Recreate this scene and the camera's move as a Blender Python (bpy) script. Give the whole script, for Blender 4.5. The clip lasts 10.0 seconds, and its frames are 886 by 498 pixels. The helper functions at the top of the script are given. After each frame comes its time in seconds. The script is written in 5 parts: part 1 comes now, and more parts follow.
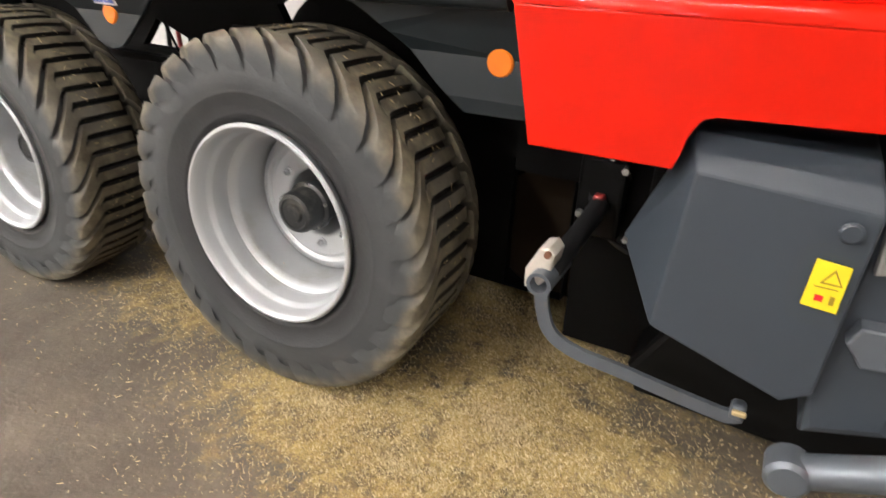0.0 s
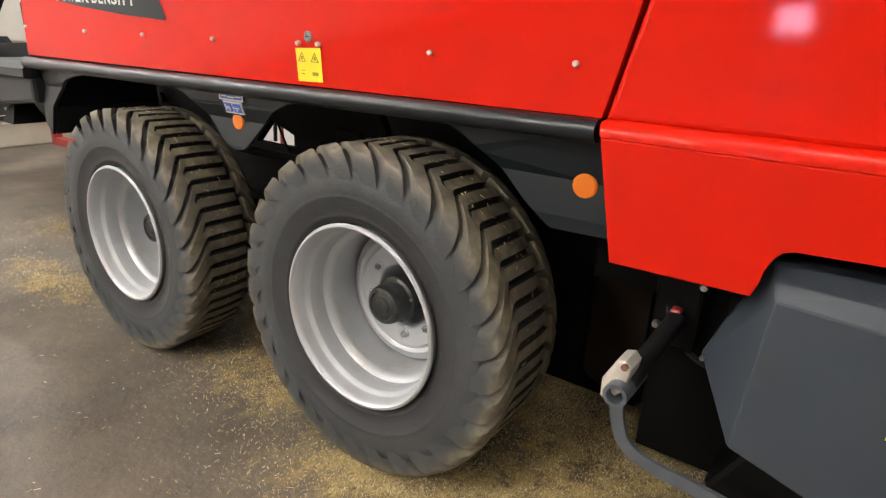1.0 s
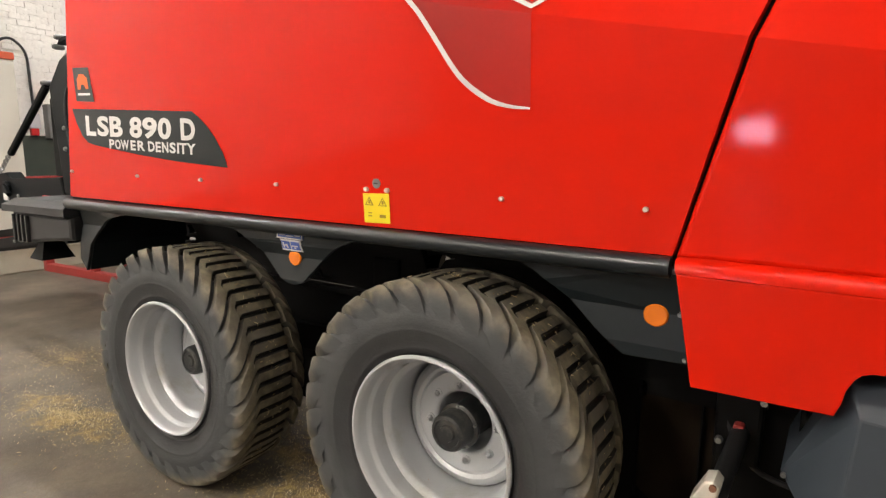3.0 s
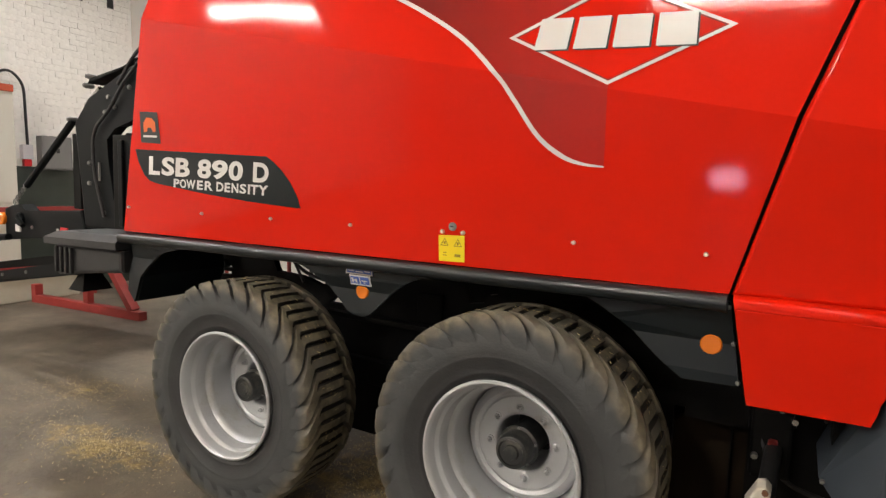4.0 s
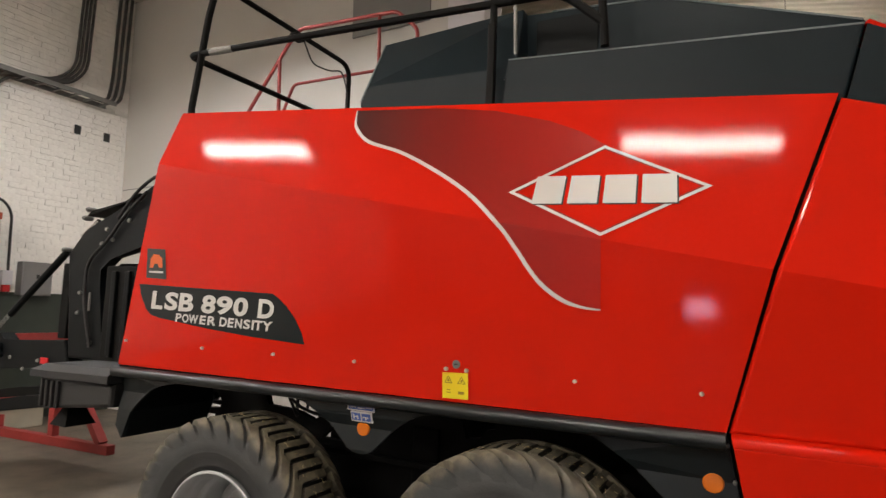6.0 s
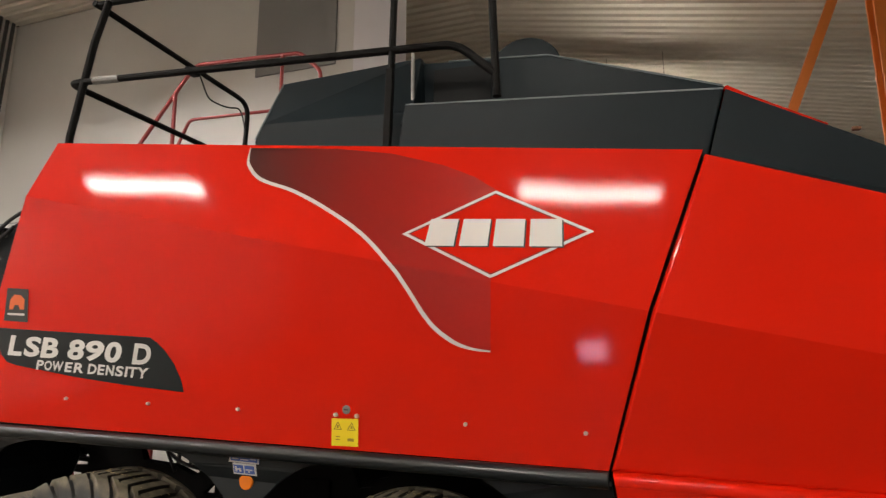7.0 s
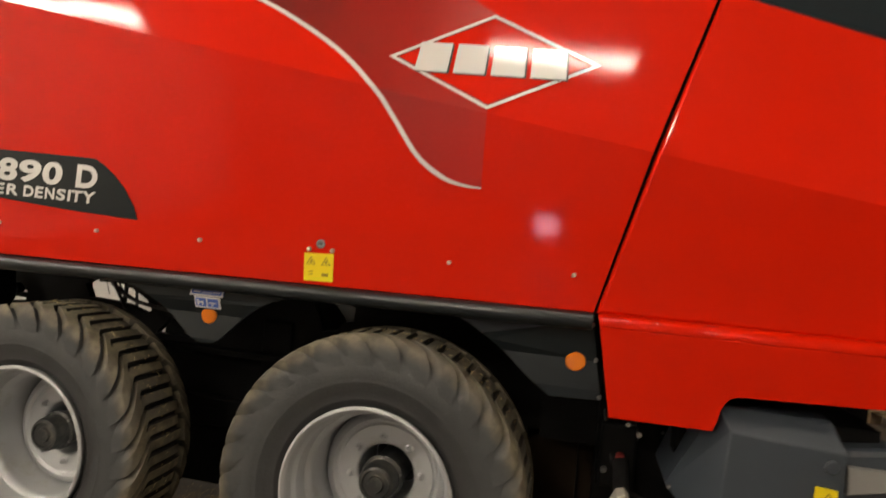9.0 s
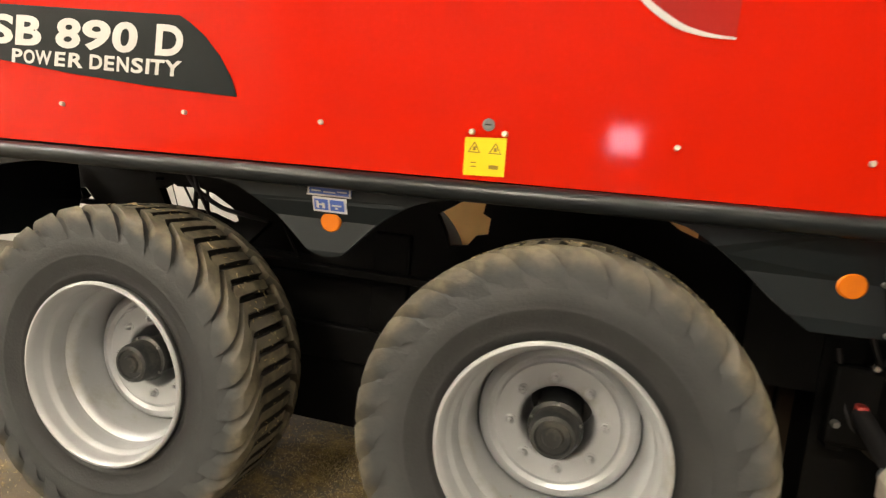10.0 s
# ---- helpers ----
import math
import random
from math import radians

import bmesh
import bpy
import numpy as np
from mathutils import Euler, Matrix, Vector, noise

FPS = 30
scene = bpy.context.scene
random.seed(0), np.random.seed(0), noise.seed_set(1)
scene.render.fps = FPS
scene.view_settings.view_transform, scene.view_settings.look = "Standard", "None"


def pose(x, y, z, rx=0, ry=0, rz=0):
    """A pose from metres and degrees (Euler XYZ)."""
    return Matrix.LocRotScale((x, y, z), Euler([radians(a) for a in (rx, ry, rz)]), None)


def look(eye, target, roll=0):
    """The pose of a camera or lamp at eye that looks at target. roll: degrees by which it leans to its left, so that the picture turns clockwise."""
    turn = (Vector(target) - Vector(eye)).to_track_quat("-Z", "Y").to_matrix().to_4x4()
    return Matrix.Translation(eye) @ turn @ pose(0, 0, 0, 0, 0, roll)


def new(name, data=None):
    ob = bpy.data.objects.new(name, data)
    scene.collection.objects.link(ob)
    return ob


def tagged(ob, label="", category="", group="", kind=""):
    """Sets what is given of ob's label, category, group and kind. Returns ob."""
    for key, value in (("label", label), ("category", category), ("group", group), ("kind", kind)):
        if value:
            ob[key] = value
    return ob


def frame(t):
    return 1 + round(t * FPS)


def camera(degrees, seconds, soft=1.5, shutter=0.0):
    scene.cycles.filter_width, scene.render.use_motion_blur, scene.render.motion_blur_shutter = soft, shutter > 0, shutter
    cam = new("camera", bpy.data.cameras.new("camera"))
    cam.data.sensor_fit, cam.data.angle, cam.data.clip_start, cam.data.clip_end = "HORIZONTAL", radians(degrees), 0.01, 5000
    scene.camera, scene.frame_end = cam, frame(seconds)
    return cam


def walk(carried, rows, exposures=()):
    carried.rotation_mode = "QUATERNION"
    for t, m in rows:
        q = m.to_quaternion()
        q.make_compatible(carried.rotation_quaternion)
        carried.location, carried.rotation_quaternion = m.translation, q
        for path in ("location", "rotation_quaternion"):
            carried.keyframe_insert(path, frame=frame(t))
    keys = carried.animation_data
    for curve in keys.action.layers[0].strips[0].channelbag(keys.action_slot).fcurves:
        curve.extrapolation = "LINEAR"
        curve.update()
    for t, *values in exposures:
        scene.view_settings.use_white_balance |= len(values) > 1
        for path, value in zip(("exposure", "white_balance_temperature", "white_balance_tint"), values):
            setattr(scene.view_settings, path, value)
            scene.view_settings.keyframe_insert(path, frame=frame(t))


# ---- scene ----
cam = camera(72.1, 10.0, 1.3, 0.28)
PATH = [
    (0, (1.205, -1.2, 1.226), (0.333, 0.375, 0.356), 0.3),
    (0.3, (1.2030, -1.2313, 1.2547), (0.2971, 0.2168, 0.5442), 0.46),
    (0.5, (1.207, -1.243, 1.273), (0.194, 0.319, 0.543), 0.4),
    (0.7, (1.2100, -1.2547, 1.2933), (0.2112, 0.1668, 0.6573), 0.18),
    (1, (1.212, -1.284, 1.321), (0.096, 0.251, 0.691), 1.0),
    (1.2, (1.2175, -1.2973, 1.3245), (0.2290, 0.1446, 0.7192), 1.26),
    (1.5, (1.227, -1.304, 1.34), (0.141, 0.281, 0.784), 1.0),
    (1.7, (1.2300, -1.3169, 1.3509), (0.1633, 0.1014, 0.8282), 0.20),
    (2, (1.225, -1.332, 1.373), (0.034, 0.172, 0.81), 2.0),
    (2.2, (1.2125, -1.3478, 1.3854), (0.0642, 0.0136, 0.8847), 2.20),
    (2.5, (1.161, -1.378, 1.401), (-0.066, 0.139, 0.961), 1.3),
    (2.7, (1.104, -1.417, 1.408), (-0.059, 0.175, 1.072), 0.3),
    (3.8, (0.897, -1.853, 1.457), (-0.113, -0.147, 1.189), -0.2),
    (4, (0.853, -1.915, 1.459), (-0.148, -0.193, 1.28), 0.5),
    (4.2, (0.8095, -1.9774, 1.4636), (-0.1230, -0.3867, 1.3133), -0.75),
    (4.5, (0.792, -2.047, 1.468), (-0.307, -0.377, 1.393), -0.1),
    (4.8, (0.8017, -2.0729, 1.4719), (-0.2308, -0.5379, 1.4669), 0.46),
    (5, (0.803, -2.078, 1.48), (-0.297, -0.408, 1.518), 0.5),
    (5.2, (0.806, -2.082, 1.488), (-0.272, -0.401, 1.589), 0.6),
    (6.3, (0.8156, -2.0614, 1.5250), (0.0372, -0.4023, 1.7784), 0.42),
    (6.5, (0.827, -2.05, 1.527), (0.05, -0.236, 1.851), 0.2),
    (6.7, (0.8316, -2.0506, 1.5216), (0.1718, -0.3538, 1.8506), 0.12),
    (7, (0.848, -2.042, 1.511), (0.212, -0.182, 1.878), -0.0),
    (7.2, (0.8566, -2.0400, 1.5147), (0.3057, -0.3056, 1.8477), -0.16),
    (7.5, (0.859, -2.036, 1.5), (0.33, -0.145, 1.881), 0.2),
    (7.7, (0.8650, -2.0256, 1.4902), (0.4290, -0.2587, 1.8227), -0.04),
    (8, (0.851, -2.022, 1.458), (0.43, -0.088, 1.741), 0.3),
    (8.2, (0.8309, -2.0161, 1.4441), (0.4951, -0.2101, 1.6641), 0.70),
    (8.5, (0.8, -2.0, 1.424), (0.472, -0.032, 1.553), 1.3),
    (8.7, (0.7552, -1.9912, 1.3971), (0.4172, -0.1740, 1.4743), 2.31),
    (9, (0.657, -1.928, 1.371), (0.203, 0.02, 1.349), 3.0),
    (9.2, (0.5878, -1.8238, 1.3483), (0.1293, -0.0361, 1.2192), 2.74),
    (9.5, (0.442, -1.673, 1.333), (-0.059, 0.249, 1.099), 3.6),
    (9.7, (0.3077, -1.6052, 1.2892), (-0.2020, 0.1534, 1.0247), 4.49),
    (10, (0.112, -1.531, 1.233), (-0.427, 0.376, 0.965), 3.3),
]
EXPOSURES = [(0, 1.33, 6050, 10), (0.7, 1.03, 6120, 9), (1.5, 0.86, 6250, 9), (2.7, 0.78, 6450, 9), (4, 0.4, 6550, 9), (4.6, 0.22, 6550, 9), (7, 0.08, 6600, 10), (8.5, 0.1, 7100, 9), (9.3, 0.22, 7100, 8), (10, 0.9, 7200, 6)]
walk(cam, [(t, look(eye, target, roll)) for t, eye, target, roll in PATH], EXPOSURES)


# ---- world and lights ----
world = bpy.data.worlds.new("hall_air")
scene.world = world
world.use_nodes = True
world.node_tree.nodes["Background"].inputs[0].default_value = (0.9, 0.85, 0.8, 1)
world.node_tree.nodes["Background"].inputs[1].default_value = 0.01


# ---- materials ----
def material(name, color, rough=0.5, metal=0.0, vary=0.12, scale=6.0, bump=0.0, bump_scale=60.0, coat=0.0, grime=None, grime_scale=3.0, grime_at=0.55, spec=0.5):
    m = bpy.data.materials.new(name)
    m.use_nodes = True
    nt = m.node_tree
    b = nt.nodes["Principled BSDF"]
    b.inputs["Roughness"].default_value = rough
    b.inputs["Metallic"].default_value = metal
    b.inputs["Specular IOR Level"].default_value = spec
    b.inputs["Coat Weight"].default_value = coat
    b.inputs["Coat Roughness"].default_value = 0.066
    tc = nt.nodes.new("ShaderNodeTexCoord")
    n = nt.nodes.new("ShaderNodeTexNoise")
    n.inputs["Scale"].default_value = scale
    n.inputs["Detail"].default_value = 8
    nt.links.new(tc.outputs["Object"], n.inputs["Vector"])
    ramp = nt.nodes.new("ShaderNodeMix")
    ramp.data_type = "RGBA"
    lo = [c * (1 - vary) for c in color]
    hi = [min(1, c * (1 + vary)) for c in color]
    ramp.inputs["A"].default_value = (*lo, 1)
    ramp.inputs["B"].default_value = (*hi, 1)
    nt.links.new(n.outputs["Fac"], ramp.inputs["Factor"])
    out = ramp.outputs["Result"]
    if grime:
        g = nt.nodes.new("ShaderNodeTexNoise")
        g.inputs["Scale"].default_value = grime_scale
        g.inputs["Detail"].default_value = 10
        g.inputs["Roughness"].default_value = 0.7
        nt.links.new(tc.outputs["Object"], g.inputs["Vector"])
        r = nt.nodes.new("ShaderNodeMapRange")
        r.inputs["From Min"].default_value = grime_at
        r.inputs["From Max"].default_value = grime_at + 0.18
        nt.links.new(g.outputs["Fac"], r.inputs["Value"])
        mx = nt.nodes.new("ShaderNodeMix")
        mx.data_type = "RGBA"
        mx.inputs["B"].default_value = (*grime, 1)
        nt.links.new(r.outputs["Result"], mx.inputs["Factor"])
        nt.links.new(out, mx.inputs["A"])
        out = mx.outputs["Result"]
    nt.links.new(out, b.inputs["Base Color"])
    if bump:
        bn = nt.nodes.new("ShaderNodeTexNoise")
        bn.inputs["Scale"].default_value = bump_scale
        bn.inputs["Detail"].default_value = 6
        nt.links.new(tc.outputs["Object"], bn.inputs["Vector"])
        bp = nt.nodes.new("ShaderNodeBump")
        bp.inputs["Strength"].default_value = bump
        bp.inputs["Distance"].default_value = 0.01
        nt.links.new(bn.outputs["Fac"], bp.inputs["Height"])
        nt.links.new(bp.outputs["Normal"], b.inputs["Normal"])
    return m




def buckled(m, scale=1.2, distance=0.0065):
    """The slow waves of pressed sheet metal, which bend what it mirrors."""
    nt = m.node_tree
    b = nt.nodes["Principled BSDF"]
    tc = nt.nodes.new("ShaderNodeTexCoord")
    n = nt.nodes.new("ShaderNodeTexNoise")
    n.inputs["Scale"].default_value, n.inputs["Detail"].default_value = scale, 1.5
    bp = nt.nodes.new("ShaderNodeBump")
    bp.inputs["Strength"].default_value, bp.inputs["Distance"].default_value = 1.0, distance
    nt.links.new(tc.outputs["Object"], n.inputs["Vector"])
    nt.links.new(n.outputs["Fac"], bp.inputs["Height"])
    nt.links.new(bp.outputs["Normal"], b.inputs["Normal"])
    nt.links.new(bp.outputs["Normal"], b.inputs["Coat Normal"])
    return m


RED = buckled(material("red_paint", (0.56, 0.0105, 0.002), 0.5, vary=0.05, scale=1.5, coat=0.38, spec=0.04))
GLOSSY = material("glossy_anthracite_paint", (0.0075, 0.0105, 0.0125), 0.3, vary=0.12, scale=5, bump=0.02, bump_scale=90, spec=0.4)
DARK = material("anthracite_paint", (0.0065, 0.0098, 0.0118), 0.36, vary=0.12, scale=5, bump=0.03, bump_scale=200, spec=0.28)
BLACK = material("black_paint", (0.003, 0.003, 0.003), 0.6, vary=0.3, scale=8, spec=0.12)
COVER = material("dark_cover_paint", (0.0075, 0.0135, 0.0175), 0.48, vary=0.12, scale=5, bump=0.02, bump_scale=150, spec=0.16)
# Pale grey that paints lamp highlights onto the cover edges.
EDGE_LIGHT = material("edge_highlight_paint", (0.16, 0.19, 0.2), 0.35, vary=0.2, scale=20)
TOPEDGE = material("red_orange_edge_paint", (0.45, 0.075, 0.03), 0.5, vary=0.1, scale=5)
DARKER = material("black_grey_paint", (0.0033, 0.0044, 0.0052), 0.5, vary=0.15, scale=5, bump=0.03, bump_scale=200, spec=0.11)
RUST = material("rusty_screw", (0.2, 0.09, 0.05), 0.6, metal=0.3, vary=0.2, scale=60)
GREYBOX = material("grey_plastic", (0.036, 0.045, 0.057), 0.42, vary=0.1, scale=4, bump=0.05, bump_scale=300)
RUBBER = material("tyre_rubber", (0.045, 0.048, 0.05), 0.62, vary=0.25, scale=5, bump=0.15, bump_scale=120, grime=(0.056, 0.057, 0.056), grime_scale=5, grime_at=0.48, spec=0.42)
# Groove floor between the lugs; its shade is put into the colour.
GROOVE = material("shaded_groove_rubber", (0.008, 0.007, 0.006), 0.85, vary=0.3, scale=14)


def wheel_radius(nt, tc):
    """The distance from the wheel's axis, and the way out from it."""
    mul = nt.nodes.new("ShaderNodeVectorMath")
    mul.operation = "MULTIPLY"
    mul.inputs[1].default_value = (1, 0, 1)
    ln = nt.nodes.new("ShaderNodeVectorMath")
    ln.operation = "LENGTH"
    out = nt.nodes.new("ShaderNodeVectorMath")
    out.operation = "NORMALIZE"
    nt.links.new(tc.outputs["Object"], mul.inputs[0])
    nt.links.new(mul.outputs["Vector"], ln.inputs[0])
    nt.links.new(mul.outputs["Vector"], out.inputs[0])
    return ln.outputs["Value"], out.outputs["Vector"]


def graded(nt, value, lo, hi):
    r = nt.nodes.new("ShaderNodeMapRange")
    r.interpolation_type = "SMOOTHSTEP"
    r.inputs["From Min"].default_value, r.inputs["From Max"].default_value = lo, hi
    nt.links.new(value, r.inputs["Value"])
    return r.outputs["Result"]


def blended(nt, fac, a, c):
    n = nt.nodes.new("ShaderNodeMix")
    n.data_type = "RGBA"
    nt.links.new(fac, n.inputs["Factor"])
    for key, v in (("A", a), ("B", c)):
        if isinstance(v, tuple):
            n.inputs[key].default_value = (*v, 1)
        else:
            nt.links.new(v, n.inputs[key])
    return n.outputs["Result"]


def tread_material():
    """Grey rubber, brown with dust on the running faces of the lugs and near black on their inner flanks."""
    m = RUBBER.copy()
    m.name = "dusty_tread_rubber"
    nt = m.node_tree
    b = nt.nodes["Principled BSDF"]
    old = b.inputs["Base Color"].links[0].from_socket
    tc = nt.nodes.new("ShaderNodeTexCoord")
    radius, outward = wheel_radius(nt, tc)
    facing = nt.nodes.new("ShaderNodeVectorMath")
    facing.operation = "DOT_PRODUCT"
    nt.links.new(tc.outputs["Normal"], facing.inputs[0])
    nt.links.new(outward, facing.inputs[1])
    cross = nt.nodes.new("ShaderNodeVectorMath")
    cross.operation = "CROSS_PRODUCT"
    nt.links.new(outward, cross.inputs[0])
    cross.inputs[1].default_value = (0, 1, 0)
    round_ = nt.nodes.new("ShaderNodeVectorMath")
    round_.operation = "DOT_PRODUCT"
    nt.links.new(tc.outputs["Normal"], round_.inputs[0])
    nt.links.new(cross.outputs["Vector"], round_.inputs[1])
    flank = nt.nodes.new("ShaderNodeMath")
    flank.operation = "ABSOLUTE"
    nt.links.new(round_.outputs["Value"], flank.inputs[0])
    n1 = nt.nodes.new("ShaderNodeTexNoise")
    n1.inputs["Scale"].default_value, n1.inputs["Detail"].default_value = 22, 8
    nt.links.new(tc.outputs["Object"], n1.inputs["Vector"])
    n2 = nt.nodes.new("ShaderNodeTexNoise")
    n2.inputs["Scale"].default_value, n2.inputs["Detail"].default_value = 5, 4
    nt.links.new(tc.outputs["Object"], n2.inputs["Vector"])
    dust = blended(nt, graded(nt, n1.outputs["Fac"], 0.3, 0.7), (0.07, 0.062, 0.044), (0.165, 0.142, 0.095))
    dust = blended(nt, graded(nt, n2.outputs["Fac"], 0.4, 0.7), dust, (0.09, 0.083, 0.068))
    high = nt.nodes.new("ShaderNodeMath")
    high.operation = "MULTIPLY_ADD"
    high.inputs[1].default_value = 0.03
    nt.links.new(n1.outputs["Fac"], high.inputs[0])
    nt.links.new(radius, high.inputs[2])
    running = nt.nodes.new("ShaderNodeMath")
    running.operation = "MAXIMUM"
    nt.links.new(graded(nt, facing.outputs["Value"], 0.7, 0.97), running.inputs[0])
    nt.links.new(graded(nt, high.outputs[0], 0.485, 0.535), running.inputs[1])
    color = blended(nt, running.outputs[0], old, dust)
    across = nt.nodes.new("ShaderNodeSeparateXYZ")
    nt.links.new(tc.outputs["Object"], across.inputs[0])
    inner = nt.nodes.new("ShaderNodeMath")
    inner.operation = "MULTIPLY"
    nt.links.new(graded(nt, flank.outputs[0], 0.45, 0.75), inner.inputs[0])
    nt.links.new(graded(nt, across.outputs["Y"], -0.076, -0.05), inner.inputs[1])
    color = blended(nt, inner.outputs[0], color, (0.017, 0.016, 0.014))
    nt.links.new(color, b.inputs["Base Color"])
    return m


def sidewall_material():
    """Rubber that is clean and black by the rim and grey with dust towards the shoulder."""
    m = RUBBER.copy()
    m.name = "dusty_sidewall_rubber"
    nt = m.node_tree
    b = nt.nodes["Principled BSDF"]
    old = b.inputs["Base Color"].links[0].from_socket
    tc = nt.nodes.new("ShaderNodeTexCoord")
    radius, _ = wheel_radius(nt, tc)
    n1 = nt.nodes.new("ShaderNodeTexNoise")
    n1.inputs["Scale"].default_value, n1.inputs["Detail"].default_value = 7, 6
    nt.links.new(tc.outputs["Object"], n1.inputs["Vector"])
    wander = nt.nodes.new("ShaderNodeMath")
    wander.operation = "MULTIPLY_ADD"
    wander.inputs[1].default_value = 0.08
    nt.links.new(n1.outputs["Fac"], wander.inputs[0])
    nt.links.new(radius, wander.inputs[2])
    color = blended(nt, graded(nt, wander.outputs[0], 0.34, 0.5), (0.019, 0.0195, 0.0205), old)
    nt.links.new(color, b.inputs["Base Color"])
    return m


TREAD = tread_material()
SIDEWALL = sidewall_material()
HUB = material("dusty_hub_paint", (0.016, 0.018, 0.019), 0.45, vary=0.3, scale=12, bump=0.1, bump_scale=80, grime=(0.075, 0.072, 0.062), grime_scale=14, grime_at=0.5)
SILVER = material("silver_rim_paint", (0.43, 0.445, 0.46), 0.36, metal=0.3, vary=0.06, scale=7, grime=(0.34, 0.33, 0.29), grime_scale=5, grime_at=0.58)
STEEL = material("zinc_steel", (0.6, 0.58, 0.55), 0.26, metal=0.9, vary=0.15, scale=20)
DULL = material("dull_bolt_steel", (0.22, 0.22, 0.21), 0.45, metal=0.6, vary=0.25, scale=40)
ZINC = material("pale_zinc_bolt", (0.6, 0.56, 0.49), 0.4, metal=0.35, vary=0.15, scale=60)
FADED = material("faded_brown_print", (0.3, 0.2, 0.015), 0.5)
YELLOW = material("yellow_sticker", (0.8, 0.62, 0.012), 0.5, vary=0.03)
BLUE = material("blue_sticker", (0.06, 0.12, 0.42), 0.45, vary=0.05)
WHITE = material("white_print", (0.62, 0.61, 0.6), 0.4, vary=0.03, coat=0.7)
PRINT = material("black_print", (0.02, 0.02, 0.02), 0.5)
ORANGE = material("orange_reflector", (0.66, 0.165, 0.008), 0.25, vary=0.08, scale=30, coat=0.4)
OXIDE = material("red_oxide_paint", (0.25, 0.025, 0.022), 0.5, vary=0.25, scale=9, bump=0.05)
PLASTER = material("beige_wall_paint", (0.52, 0.5, 0.465), 0.8, vary=0.06, scale=1.2, bump=0.05, bump_scale=30)
BRICKM = material("white_painted_brick", (0.84, 0.81, 0.76), 0.75, vary=0.14, scale=7, bump=0.7, bump_scale=30, grime=(0.45, 0.42, 0.38), grime_scale=5, grime_at=0.6)
ROOFM = material("cream_roof_sheet", (0.72, 0.67, 0.57), 0.55, vary=0.08, scale=3)
BEAM = material("orange_beam_paint", (0.62, 0.17, 0.02), 0.5, vary=0.1, scale=5)
CABINET = material("cream_cabinet_paint", (0.55, 0.52, 0.45), 0.5, vary=0.05, scale=2)
DADO = material("dark_green_dado", (0.035, 0.045, 0.035), 0.55, vary=0.3, scale=4)
CONDUIT = material("grey_cable", (0.06, 0.058, 0.055), 0.6, vary=0.2, scale=10)
GALV = material("galvanised_tray", (0.25, 0.25, 0.24), 0.5, metal=0.6, vary=0.2, scale=12)
GREYMETAL = material("grey_metal_panel", (0.2, 0.195, 0.19), 0.55, vary=0.08, scale=2)
PALE = material("pale_column_paint", (0.62, 0.6, 0.62), 0.7, vary=0.05, scale=2)
KERB = material("cream_plinth", (0.42, 0.38, 0.3), 0.75, vary=0.2, scale=4, bump=0.2, bump_scale=30)


def straw_material():
    """Dry stalks and husks, each with a shade of its own from pale to brown."""
    m = bpy.data.materials.new("straw")
    m.use_nodes = True
    nt = m.node_tree
    geo = nt.nodes.new("ShaderNodeNewGeometry")
    ramp = nt.nodes.new("ShaderNodeValToRGB")
    e = ramp.color_ramp.elements
    e[0].color, e[1].color = (0.16, 0.11, 0.05, 1), (0.72, 0.6, 0.36, 1)
    e.new(0.55).color = (0.44, 0.34, 0.16, 1)
    nt.links.new(geo.outputs["Random Per Island"], ramp.inputs["Fac"])
    b = nt.nodes["Principled BSDF"]
    b.inputs["Roughness"].default_value = 0.7
    nt.links.new(ramp.outputs["Color"], b.inputs["Base Color"])
    return m


STRAW = straw_material()
PLY = material("plywood", (0.72, 0.53, 0.2), 0.6, vary=0.2, scale=5)
PALLET = material("weathered_pallet_wood", (0.32, 0.24, 0.15), 0.75, vary=0.3, scale=9, bump=0.2, bump_scale=40)
FILLER = material("dark_brown_filler", (0.013, 0.0078, 0.0033), 0.85, vary=0.4, scale=9, spec=0.2)
LEAF = material("dry_leaf", (0.4, 0.24, 0.07), 0.7, vary=0.2, scale=40)
GREASE = material("grey_link_steel", (0.115, 0.13, 0.15), 0.4, metal=0.4, vary=0.2, scale=14, grime=(0.16, 0.14, 0.1), grime_scale=12, grime_at=0.6)
PLASTIC = material("weathered_black_plastic", (0.01, 0.01, 0.011), 0.6, vary=0.2, scale=10, bump=0.1, bump_scale=150)
DOT = material("bright_red_plastic", (0.55, 0.01, 0.015), 0.4)
BADGE = material("orange_badge_print", (0.7, 0.12, 0.02), 0.45)


